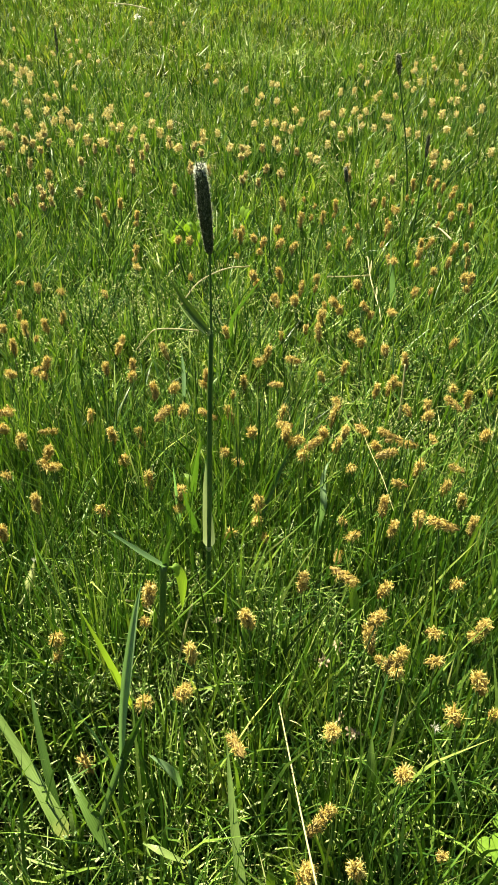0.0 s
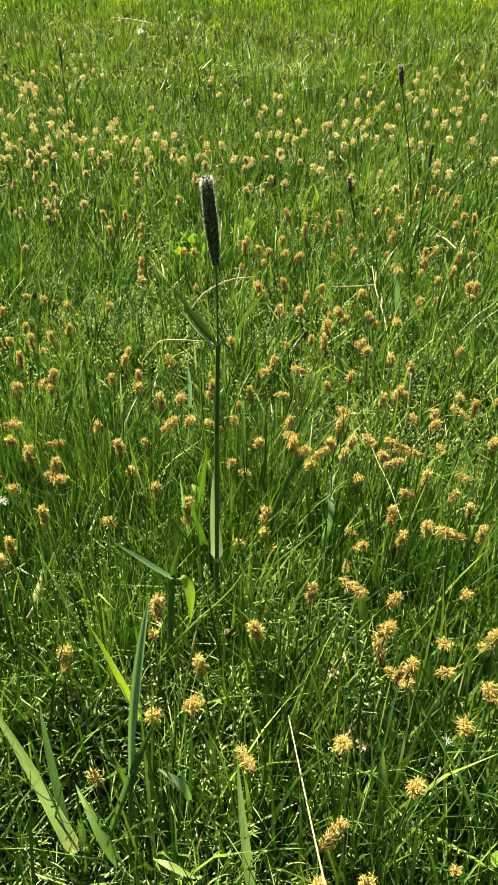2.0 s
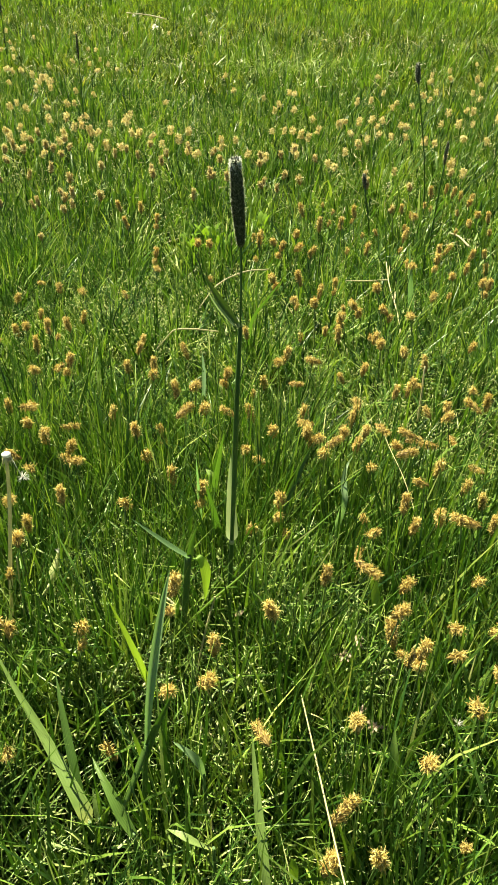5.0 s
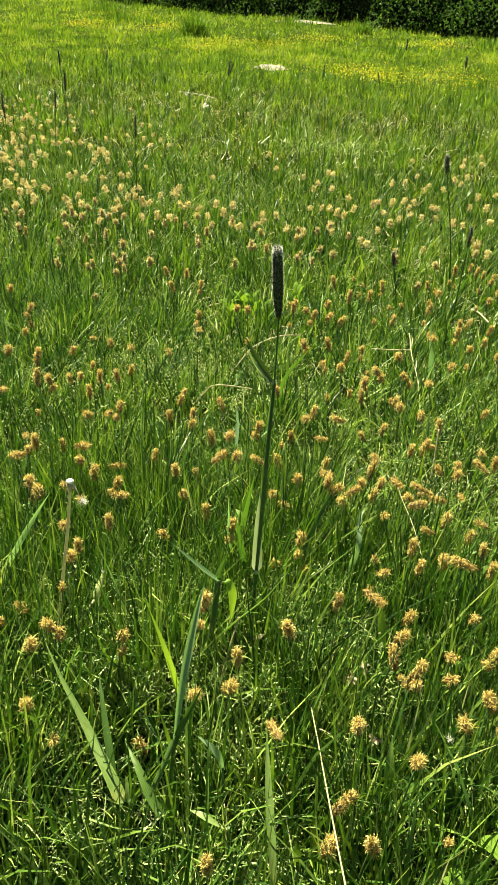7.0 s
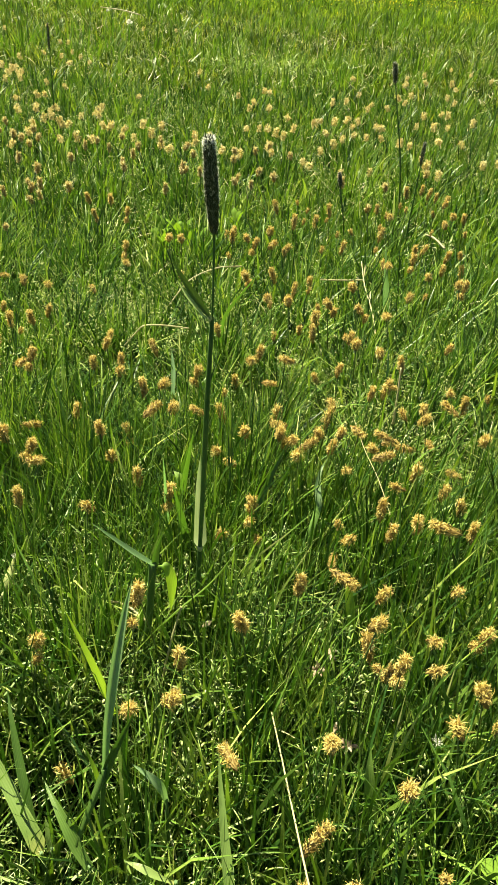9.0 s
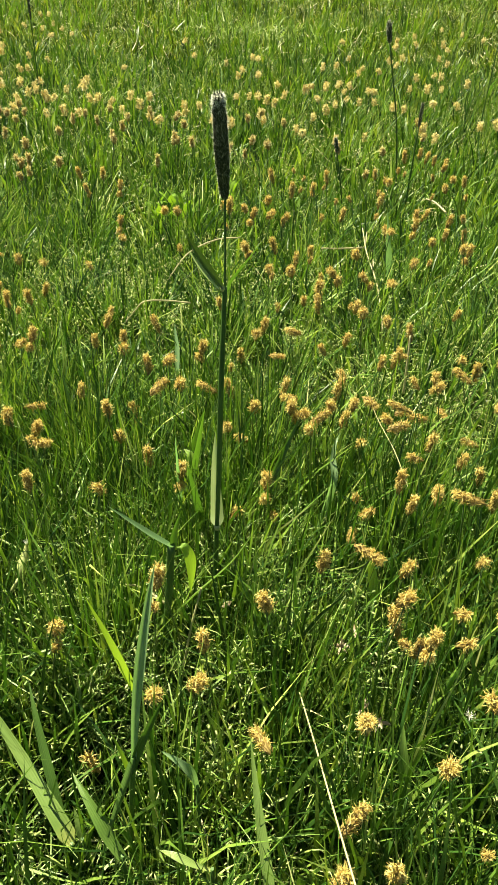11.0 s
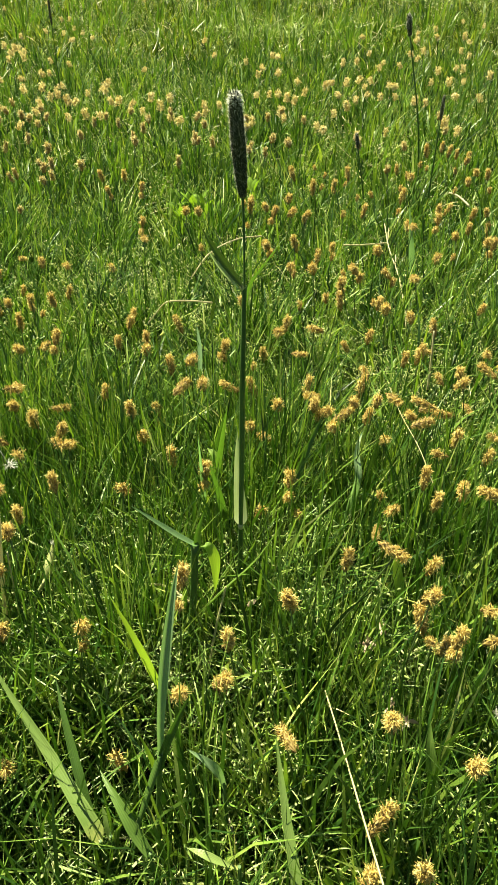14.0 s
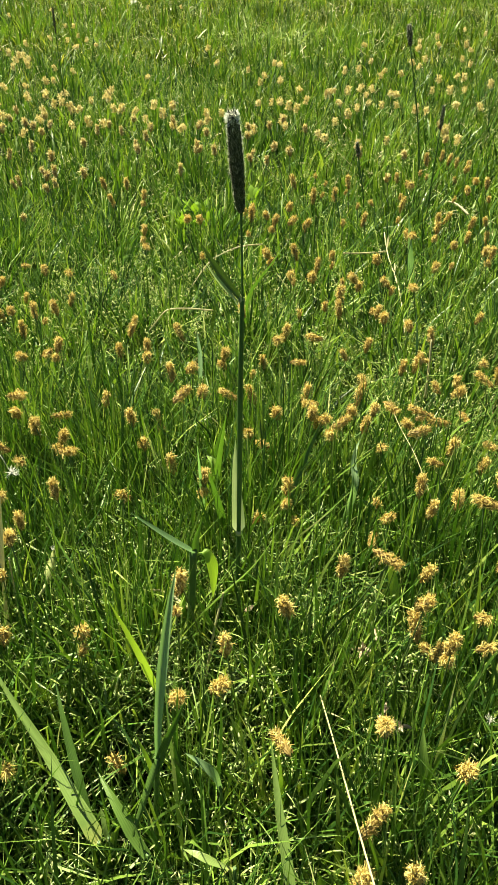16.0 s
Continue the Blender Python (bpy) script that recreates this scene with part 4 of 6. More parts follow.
m_bud = plant_material("withered_bud_skin", [(0.0, (0.28, 0.35, 0.11)), (1.0, (0.48, 0.50, 0.22))], (1.1, 1.1, 0.8), 0.35, 0.5, per="object", patch=120.0)


def withered_bud():
    base = Vector((-0.195, -0.047, 0.04))
    ob = thing("withered_bud", "pale green withered flower bud on reddish stalk", "flower bud", base)
    bm = bmesh.new()
    tube(bm, [p - base for p in curve_points([(-0.195, -0.047, 0.0), (-0.193, -0.047, 0.06), (-0.180, -0.043, 0.09), (-0.167, -0.036, 0.114)], 10)], [0.0016] * 11, 6)
    part("stalk", bm, m_joint, ob)
    bm = bmesh.new()
    line = [p - base for p in curve_points([(-0.167, -0.035, 0.113), (-0.1665, -0.028, 0.120), (-0.1655, -0.02, 0.127), (-0.165, -0.014, 0.134)], 8)]
    tube(bm, line, [0.0022, 0.0036, 0.0042, 0.0042, 0.0038, 0.0032, 0.0024, 0.0016, 0.0008], 9)
    part("bud", bm, m_bud, ob)
    bm = bmesh.new()
    tip = line[-1]
    for k in range(14):
        q = k * 0.449
        tube(bm, [tip - Vector((0, 0, 0.002)), tip + Vector((0.002 * math.cos(q), 0.002 * math.sin(q), 0.004))], [0.0004, 0.0001], 3, False)
    part("tuft", bm, m_white, ob)


withered_bud()


def broadleaf_weed(at, n, size, seed):
    """A low rosette of oval leaves showing between the grasses."""
    ob = thing("broadleaf_weed", "low weed with bright green oval leaves", "weed", at, "low broad-leaved weeds")
    r = random.Random(seed)
    for k in range(n):
        q = k * 2.4 + r.uniform(-0.3, 0.3)
        out = Vector((math.cos(q), math.sin(q), 0))
        reach, high = size * r.uniform(0.4, 1.0), r.uniform(0.06, 0.115)
        p0, p1 = out * reach * 0.5 + Vector((0, 0, high * 0.8)), out * reach * 1.6 + Vector((0, 0, high * r.uniform(0.85, 1.15)))
        bm = bmesh.new()
        tube(bm, [(0, 0, -0.01), out * reach * 0.2 + Vector((0, 0, high * 0.5)), p0], [0.0009, 0.0008, 0.0007], 4)
        part("leaf_stalk", bm, m_sedge_stem, ob)
        bm = bmesh.new()
        leaf_sheet(bm, [p0, (p0 + p1) / 2 + Vector((0, 0, 0.004)), p1], size * r.uniform(0.5, 0.8), (-out.y, out.x, r.uniform(-0.3, 0.3)), 0.2, n=8, base=0.35, peak=0.45)
        part("leaf", bm, m_clover, ob)


for k, (wx, wy, leaves, size) in enumerate(((-0.230, 0.974, 18, 0.021), (-0.217, 1.050, 22, 0.024), (-0.183, 1.018, 20, 0.022), (-0.186, 0.964, 16, 0.020), (-0.256, 1.044, 14, 0.022), (-0.108, 1.149, 12, 0.022))):
    broadleaf_weed((wx, wy, 0.0), leaves, size, k + 1)


# ---- dry stalks lying on the sward ----
def dry_stalk(label, knots, radius, bracts=0):
    base = Vector(knots[-1])
    ob = thing("dry_stalk", label, "dry stalk", base)
    bm = bmesh.new()
    line = [p - base for p in curve_points(knots, 18)]
    tube(bm, line, [radius * (0.75 + 0.35 * k / 18) for k in range(19)], 6)
    part("stalk", bm, m_straw, ob)
    for k in range(bracts):
        bm = bmesh.new()
        p = line[3 + 4 * k]
        way = (line[4 + 4 * k] - p).normalized()
        leaf_sheet(bm, [p, p - way * 0.012 + Vector((0.003, 0, 0.003)), p - way * 0.026 + Vector((0.006, 0, 0.004))], 0.0035, (0.7, 0.7, 0.1), 0.4, n=6)
        part("husk", bm, m_straw, ob)


dry_stalk("long pale straw lying on the grass", [(0.077, -0.130, 0.122), (0.086, -0.175, 0.138), (0.101, -0.24, 0.15), (0.119, -0.305, 0.152), (0.127, -0.33, 0.15)], 0.00072)
dry_stalk("bleached dead stalk with torn husk", [(0.160, 0.81, 0.145), (0.168, 0.76, 0.12), (0.183, 0.68, 0.10), (0.190, 0.60, 0.075), (0.192, 0.54, 0.05)], 0.0013, 2)
dry_stalk("bent dry grass stalk", [(-0.192, 0.478, 0.098), (-0.176, 0.484, 0.117), (-0.162, 0.488, 0.131), (-0.135, 0.50, 0.129), (-0.10, 0.515, 0.121)], 0.0012)
dry_stalk("curved dry grass stalk", [(-0.16, 0.66, 0.09), (-0.132, 0.70, 0.122), (-0.09, 0.735, 0.135), (-0.05, 0.76, 0.133)], 0.0013)
dry_stalk("dry straw lying flat", [(0.09, 0.755, 0.125), (0.125, 0.765, 0.123), (0.165, 0.785, 0.12)], 0.0016)
dry_stalk("thin dry stalk leaning over", [(0.139, 0.25, 0.155), (0.150, 0.20, 0.15), (0.165, 0.15, 0.145), (0.18, 0.11, 0.125)], 0.00042)
dry_stalk("short pale dry stalk", [(0.202, 0.392, 0.155), (0.2025, 0.38, 0.12), (0.203, 0.372, 0.08)], 0.0015)
dry_stalk("dry stalk low in the grass", [(-0.085, -0.02, 0.10), (-0.06, -0.035, 0.115), (-0.038, -0.05, 0.115)], 0.0012)
dry_stalk("dry reddish stalk in the grass", [(-0.005, -0.062, 0.15), (-0.012, -0.075, 0.115), (-0.018, -0.09, 0.07)], 0.0010)
dry_stalk("pale dry straw lying on far grass", [(-1.66, 5.6, 0.17), (-1.5, 5.62, 0.16), (-1.36, 5.6, 0.14)], 0.0045)
dry_stalk("short pale dry straw on the grass", [(0.30, 1.05, 0.13), (0.315, 1.03, 0.13), (0.335, 1.0, 0.12)], 0.0022)


# ---- dandelion that has shed its seeds ----
def dandelion(at, head, group=""):
    base = Vector(at)
    top = Vector(head) - base
    ob = thing("dandelion", "dandelion stalk with bare white seed head", "dandelion", base)
    bm = bmesh.new()
    line = curve_points([(0, 0, -0.01), top * 0.4 + Vector((-0.001, 0, 0)), top * 0.8 + Vector((0.001, 0, 0)), top], 16)
    tube(bm, line, [0.0021 - 0.0006 * k / 16 for k in range(17)], 8)
    part("stalk", bm, m_pinkstem, ob, "hollow pinkish-green stalk")
    bm = bmesh.new()
    ring = [(0.0011, 0), (0.0032, 0.0008), (0.0038, 0.0018), (0.0036, 0.0028), (0.0026, 0.0037), (0.0004, 0.0041)]
    tube(bm, [top + Vector((0, 0, z)) for _, z in ring], [r for r, _ in ring], 14)
    part("seed_base", bm, m_white, ob, "bare white knob")
    bm = bmesh.new()
    for k in range(12):
        q = k * 0.5236 + 0.1
        out = Vector((math.cos(q), math.sin(q), 0))
        leaf_sheet(bm, [top + out * 0.002, top + out * 0.0038 + Vector((0, 0, -0.002)), top + out * 0.0042 + Vector((0, 0, -0.0085))], 0.0016, (-out.y, out.x, 0), 0.2, n=4)
    part("bract_ring", bm, m_straw, ob, "withered bracts turned down")
    bm = bmesh.new()
    r = random.Random(5)
    c = top + Vector((0.012, -0.004, -0.016))
    for k in range(56):
        way = Vector((r.gauss(0, 1) + 0.6, r.gauss(0, 1), r.gauss(0, 1) + 0.2)).normalized()
        tube(bm, [c, c + way * 0.0042, c + way * r.uniform(0.0048, 0.007)], [0.00014, 0.0001, 0.00006], 3, False)
    tube(bm, [top + Vector((0.003, 0, 0.002)), top + Vector((0.008, -0.002, -0.008)), c], [0.0002, 0.0002, 0.0002], 4)
    part("seed_tuft", bm, m_white, ob, "one white seed tuft still clinging")


dandelion((-0.212, -0.055, 0.0), (-0.173, -0.06, 0.277))
dry_stalk("thin bare flower stalk beside the dandelion", [(-0.182, -0.06, 0.168), (-0.185, -0.06, 0.117), (-0.188, -0.06, 0.053), (-0.190, -0.06, 0.0)], 0.0008)


def loose_seed(at):
    """A white dandelion seed caught on the grass."""
    ob = thing("dandelion_seed", "white feathery dandelion seed caught on grass", "seed", at)
    bm = bmesh.new()
    r = random.Random(9)
    for k in range(40):
        way = Vector((r.gauss(0, 1), r.gauss(0, 1), r.gauss(0.3, 0.8))).normalized()
        tube(bm, [(0, 0, 0), way * 0.003, way * r.uniform(0.004, 0.0065)], [0.00012, 0.0001, 0.00005], 3, False)
    part("tuft", bm, m_white, ob)
    bm = bmesh.new()
    tube(bm, [(0, 0, 0), (0.001, 0.0, -0.006), (0.002, 0.001, -0.012)], [0.00018, 0.00018, 0.0005], 4)
    part("grain", bm, m_straw, ob)


loose_seed((0.199, -0.139, 0.125))


def withered_blossom(at, seed):
    """A faded pinkish grass blossom low in the sward."""
    ob = thing("withered_blossom", "faded pale pinkish blossom on short stalk", "withered flower", (at[0], at[1], 0.0), "withered blossoms")
    r = random.Random(seed)
    bm = bmesh.new()
    tube(bm, [(0.004, 0.003, -0.01), (0.002, 0.001, at[2] * 0.5), (0, 0, at[2])], [0.0007, 0.0006, 0.0005], 5)
    part("stalk", bm, m_sedge_stem, ob)
    bm = bmesh.new()
    for k in range(9):
        way = Vector((r.gauss(0, 1), r.gauss(0, 1), r.gauss(0.3, 0.5))).normalized()
        side = way.orthogonal().normalized()
        leaf_sheet(bm, [Vector((0, 0, at[2])), Vector((0, 0, at[2])) + way * 0.004 + Vector((0, 0, 0.001)), Vector((0, 0, at[2])) + way * 0.0085], 0.0032, side, 0.4, n=5, base=0.5, peak=0.5)
    part("petals", bm, m_faded, ob)


m_faded = plant_material("faded_petals", [(0.0, (0.30, 0.22, 0.14)), (0.6, (0.44, 0.34, 0.24)), (1.0, (0.58, 0.50, 0.38))], (1, 0.95, 0.9), 0.3, 0.6)
for k, spot in enumerate(((0.123, -0.048, 0.10), (0.127, -0.124, 0.10), (0.139, -0.134, 0.10), (0.112, -0.062, 0.095))):
    withered_blossom(spot, k)


def leaf_scrap(at, size, turn):
    """A torn white scrap of dead leaf lying on the blades."""
    ob = thing("leaf_scrap", "small whitish scrap of dead leaf caught in grass", "leaf scrap", at)
    bm = bmesh.new()
    out = Vector((math.cos(turn), math.sin(turn), 0.35))
    leaf_sheet(bm, [out * -size * 0.5, Vector((0, 0, size * 0.12)), out * size * 0.5], size * 0.6, (-out.y, out.x, 0.3), 0.3, n=8, base=0.4, peak=0.5, wave=0.2)
    part("blade", bm, m_faded, ob)


leaf_scrap((0.013, -0.032, 0.100), 0.009, 0.6)


# ---- clover at the edge ----
def clover(at, size, turn):
    ob = thing("clover", "bright green three-leaved clover", "clover", at, "clover leaves")
    bm = bmesh.new()
    h = 0.075
    tube(bm, curve_points([(0.012, 0.006, -0.01), (0.006, 0.003, h * 0.5), (0, 0, h)], 8), [0.0008] * 9, 5)
    part("stalk", bm, m_sedge_stem, ob)
    for k in range(3):
        q = turn + k * 2.0944
        out, side = Vector((math.cos(q), math.sin(q), 0.12)), Vector((-math.sin(q), math.cos(q), 0))
        bm = bmesh.new()
        rows = []
        for i in range(9):
            s = i / 8
            w = size * 0.52 * math.sin(math.pi * min(0.97, 0.06 + s * 0.9)) ** 0.7
            notch = -0.07 * size * (s > 0.95)
            p = Vector((0, 0, h)) + out * (size * s + notch) + Vector((0, 0, -0.12 * size * s * s))
            rows.append([bm.verts.new(p + side * w * t + Vector((0, 0, 0.16 * abs(t) * w)) + out * (0.05 * size * abs(t) * (s > 0.9))) for t in (-1, -0.5, 0, 0.5, 1)])
        for a, b in zip(rows, rows[1:]):
            for j in range(4):
                bm.faces.new((a[j], a[j + 1], b[j + 1], b[j])).smooth = True
        part("leaflet", bm, m_clover, ob)


for cx, cy, cz, cs, ct in ((0.238, -0.214, 0.026, 0.0135, 0.9), (0.250, -0.196, 0.022, 0.0125, 0.2), (0.205, -0.246, 0.020, 0.0115, 1.6), (0.216, -0.262, 0.012, 0.011, 2.2), (0.10, -0.262, -0.02, 0.011, 0.3)):
    clover((cx, cy, cz), cs, ct)


# ---- loose grass panicles with pale spikelets ----
def panicle(head, seed):
    x, y, h = head
    ob = thing("grass_panicle", "small loose grass panicle with pale cream spikelets", "grass panicle", (x, y, 0.0), "loose grass panicles")
    r = random.Random(seed)
    bm = bmesh.new()
    top = Vector((r.uniform(-0.01, 0.01), r.uniform(-0.01, 0.01), h + 0.012))
    line = curve_points([(0, 0, -0.01), (0.003, 0, h * 0.5), top], 10)
    tube(bm, line, [0.0006] * 11, 4)
    part("stem", bm, m_sedge_stem, ob)
    grain = bmesh.new()
    twig = bmesh.new()
    for k in range(26):
        p = line[-1 - r.randrange(4)]
        way = Vector((r.gauss(0, 1), r.gauss(0, 1), r.gauss(0.25, 0.6))).normalized()
        e = p + way * r.uniform(0.005, 0.017)
        tube(twig, [p, e], [0.00018, 0.00015], 3, False)
        tip = (way + Vector((r.gauss(0, 0.4), r.gauss(0, 0.4), r.gauss(0, 0.4)))).normalized()
        ln, wd = r.uniform(0.0032, 0.0058), r.uniform(0.0006, 0.0011)
        tube(grain, [e, e + tip * ln * 0.35, e + tip * ln * 0.7, e + tip * ln], [wd * 0.3, wd, wd * 0.8, wd * 0.1], 5)
    part("branching", twig, m_sedge_stem, ob)
    part("spikelet_head", grain, m_floret, ob)


for k, spot in enumerate(((0.193, -0.168, 0.1), (0.221, -0.167, 0.1), (0.151, -0.09, 0.13), (0.128, -0.052, 0.13), (0.031, -0.099, 0.1), (0.022, -0.165, 0.09), (-0.085, -0.129, 0.11), (-0.095, -0.247, 0.08), (0.062, -0.034, 0.12), (-0.044, -0.114, 0.12), (0.173, -0.197, 0.095), (0.117, -0.166, 0.095), (0.130, -0.080, 0.10))):
    panicle(spot, 40 + k)


# ---- sedge flower heads ----
def sedge_head(r, length, girth, lean, strands, reach, cover, thick=1.0):
    """A brown scaly spindle and the mop of curling ochre anthers that hangs out of it, centred on the origin."""
    turn = r.uniform(0, 6.283)
    axis = Vector((math.sin(lean) * math.cos(turn), math.sin(lean) * math.sin(turn), math.cos(lean)))
    a = axis.orthogonal().normalized()
    b = axis.cross(a)
    core = bmesh.new()
    tube(core, [axis * length * (t - 0.7) for t in (0, 0.2, 0.45, 0.7, 0.92)], [girth * v for v in (0.10, 0.34, 0.42, 0.32, 0.08)], 7)
    scales = max(12, int(34 * length / 0.022))
    for k in range(scales):
        t, q = (k + 0.5) / scales, k * 2.4
        out = a * math.cos(q) + b * math.sin(q)
        sd = axis.cross(out)
        p = axis * length * (t * 0.85 - 0.7) + out * girth * 0.30
        up = (axis + out * r.uniform(0.25, 0.7)).normalized()
        ln = r.uniform(0.0042, 0.0068)
        v = [core.verts.new(p), core.verts.new(p + sd * 0.0011 + up * ln * 0.4 + out * 0.0004), core.verts.new(p + up * ln), core.verts.new(p - sd * 0.0011 + up * ln * 0.4 + out * 0.0004)]
        core.faces.new(v)
    mop = bmesh.new()
    k = 0
    while k < strands * 1.4:
        # each floret puts out a few anthers together
        t = 1.0 - cover * r.random() ** 1.15
        q = r.uniform(0, 6.283)
        out = a * math.cos(q) + b * math.sin(q)
        root = axis * length * (t - 0.7) + out * girth * 0.34 * math.sqrt(max(0.12, math.sin(math.pi * min(0.95, t))))
        flare = r.uniform(0.25, 1.05)
        for _ in range(r.choice((2, 3, 3, 4))):
            way = (out * flare + axis * r.uniform(0.35, 1.1) + Vector((r.gauss(0, 0.28), r.gauss(0, 0.28), r.gauss(0, 0.28)))).normalized()
            ln = reach * r.uniform(0.5, 1.0) * (1.3 if r.random() < 0.1 else 1.0)
            sag = Vector((r.gauss(0, 1.3), r.gauss(0, 1.3), -r.uniform(-0.6, 2.4)))
            sd = way.cross(Vector((r.gauss(0, 1), r.gauss(0, 1), r.gauss(0, 1)))).normalized() * r.uniform(0.00017, 0.00031) * thick
            p, rows = root, []
            for j, w in enumerate((0.55, 1.0, 1.0, 0.45)):
                rows.append((mop.verts.new(p - sd * w), mop.verts.new(p + sd * w)))
                p = p + (way + sag * 0.42 * j).normalized() * ln / 3
            for (c, d), (e, f) in zip(rows, rows[1:]):
                mop.faces.new((c, d, f, e)).smooth = True
            k += 1
    return core, mop


def sedge_variant(seed, length, girth, lean, strands, reach, cover=0.75, label="sedge with shaggy ochre-yellow flower head on thin stem", side_heads=0, anthers=m_anther, thick=1.0):
    """One sedge: thin stem, brown scaly heads and their anthers. Its head is centred 0.16 above its origin."""
    r = random.Random(seed)
    ob = thing("sedge", label, "sedge flower", (0, 0, 0), "sedge flowers")
    bm = bmesh.new()
    lx, ly = r.uniform(-0.012, 0.012), r.uniform(-0.012, 0.012)
    tube(bm, curve_points([(lx, ly, -0.05), (lx * 0.6, ly * 0.6, 0.05), (0, 0, 0.157)], 8), [0.00065] * 9, 5)
    part("stem", bm, m_sedge_stem, ob)
    for k in range(1 + side_heads):
        small = 1.0 if k == 0 else 0.75
        core, mop = sedge_head(r, length * small, girth * small, lean if k == 0 else r.uniform(0.5, 1.2), int(strands * small), reach, cover, thick)
        head = part("flower_head", core, m_scale, ob)
        head.location = (0, 0, 0.16) if k == 0 else (r.uniform(-1, 1) * 0.008, r.uniform(-1, 1) * 0.008, 0.16 - r.uniform(0.008, 0.018))
        part("anther_tuft", mop, anthers, head)
    return ob


TALL, LOOSE, BENT = "sedge with upright brown and ochre flower spike", "sedge with sparse spidery ochre anthers", "sedge with ochre flower spike bent over sideways"
VARIANTS = {
    "u": [sedge_variant(1, 0.023, 0.0066, 0.12, 247, 0.0056, 0.78, TALL), sedge_variant(2, 0.026, 0.0062, 0.25, 260, 0.0058, 0.7, TALL), sedge_variant(3, 0.020, 0.0070, 0.2, 227, 0.0060, 0.72, TALL)],
    "r": [sedge_variant(4, 0.015, 0.0080, 0.3, 260, 0.0062), sedge_variant(5, 0.016, 0.0074, 0.6, 234, 0.0068), sedge_variant(6, 0.013, 0.0076, 0.2, 208, 0.0060), sedge_variant(7, 0.017, 0.0072, 0.4, 234, 0.0062, side_heads=1)],
    "h": [sedge_variant(8, 0.024, 0.0060, 1.25, 234, 0.0062, 0.9, BENT), sedge_variant(9, 0.020, 0.0066, 1.5, 214, 0.0062, 0.9, BENT)],
    "s": [sedge_variant(10, 0.013, 0.0048, 0.6, 92, 0.0082, 0.8, LOOSE), sedge_variant(11, 0.016, 0.0042, 0.9, 96, 0.0078, 0.85, LOOSE)],
    "t": [sedge_variant(12, 0.013, 0.0052, 0.3, 90, 0.0052)],
}
# heads further off: paler straw anthers and thicker strands
PALER = dict(anthers=m_anther_far, thick=1.7, label="sedge with paler straw-yellow flower head on thin stem")
PALER_VARIANTS = {
    "u": [sedge_variant(13, 0.020, 0.0066, 0.2, 150, 0.0060, 0.85, **PALER)],
    "r": [sedge_variant(14, 0.015, 0.0080, 0.3, 150, 0.0064, 0.85, **PALER), sedge_variant(15, 0.014, 0.0076, 0.5, 140, 0.0066, 0.85, **PALER)],
    "t": [sedge_variant(16, 0.012, 0.0056, 0.3, 80, 0.0054, 0.85, **PALER)],
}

NEAR_LEANING = (
    (0.050, -0.199, 0.169), (0.115, -0.224, 0.134), (0.163, -0.076, 0.130), (0.119, -0.072, 0.203), (0.133, 0.059, 0.149),
    (0.123, 0.055, 0.122), (0.205, 0.016, 0.191), (-0.187, 0.109, 0.142), (-0.221, 0.193, 0.132), (-0.261, 0.178, 0.162), (-0.043, 0.232, 0.147),
    (0.003, 0.184, 0.135), (0.049, 0.217, 0.149), (0.090, 0.181, 0.152), (0.169, 0.216, 0.152), (0.184, 0.232, 0.152), (0.238, 0.281, 0.120),
    (0.169, 0.175, 0.149), (0.253, 0.215, 0.130), (0.198, 0.241, 0.120), (0.257, 0.320, 0.135), (0.193, 0.373, 0.145), (0.050, 0.396, 0.137),
    (0.037, 0.298, 0.174), (-0.280, 0.316, 0.157),
)
NEAR_ROUND_A = (
    (-0.104, -0.119, 0.157), (-0.176, -0.125, 0.159), (0.006, -0.155, 0.157), (-0.026, -0.156, 0.137), (0.116, -0.192, 0.179), (0.161, -0.219, 0.179),
    (0.148, -0.094, 0.189), (0.164, -0.103, 0.152), (0.167, -0.117, 0.154), (0.106, -0.260, 0.125), (0.193, 0.062, 0.162),
    (0.038, 0.080, 0.144), (-0.182, -0.051, 0.171), (-0.216, 0.008, 0.171), (-0.118, 0.143, 0.132), (-0.046, 0.088, 0.144), (-0.201, 0.137, 0.144),
    (-0.260, 0.159, 0.154), (-0.238, 0.154, 0.147), (-0.122, 0.228, 0.117), (-0.010, 0.169, 0.144), (0.019, 0.204, 0.140), (0.056, 0.199, 0.152),
    (0.078, 0.165, 0.147), (0.068, 0.200, 0.144), (0.099, 0.200, 0.152), (0.122, 0.203, 0.159), (0.158, 0.193, 0.154), (0.227, 0.315, 0.135),
)
NEAR_ROUND_B = (
    (0.221, 0.257, 0.159), (0.005, 0.388, 0.142), (-0.152, 0.314, 0.142), (-0.242, 0.263, 0.184), (-0.358, 0.399, 0.152), (-0.324, 0.397, 0.164),
    (-0.292, 0.265, 0.167), (0.280, 0.216, 0.159),
    (0.231, -0.112, 0.150), (0.242, -0.059, 0.150), (-0.165, -0.201, 0.130), (-0.186, -0.142, 0.140),
)
NEAR_SPIDERY = (
    (-0.067, -0.185, 0.098), (-0.140, -0.204, 0.110), (0.200, -0.070, 0.159), (0.196, -0.103, 0.164), (0.012, 0.060, 0.125), (-0.116, 0.052, 0.154),
    (-0.230, 0.086, 0.157), (-0.246, 0.084, 0.176), (0.132, 0.175, 0.140), (0.177, 0.122, 0.164),
    (-0.225, -0.085, 0.140), (0.224, -0.011, 0.160), (0.204, -0.152, 0.167),
)
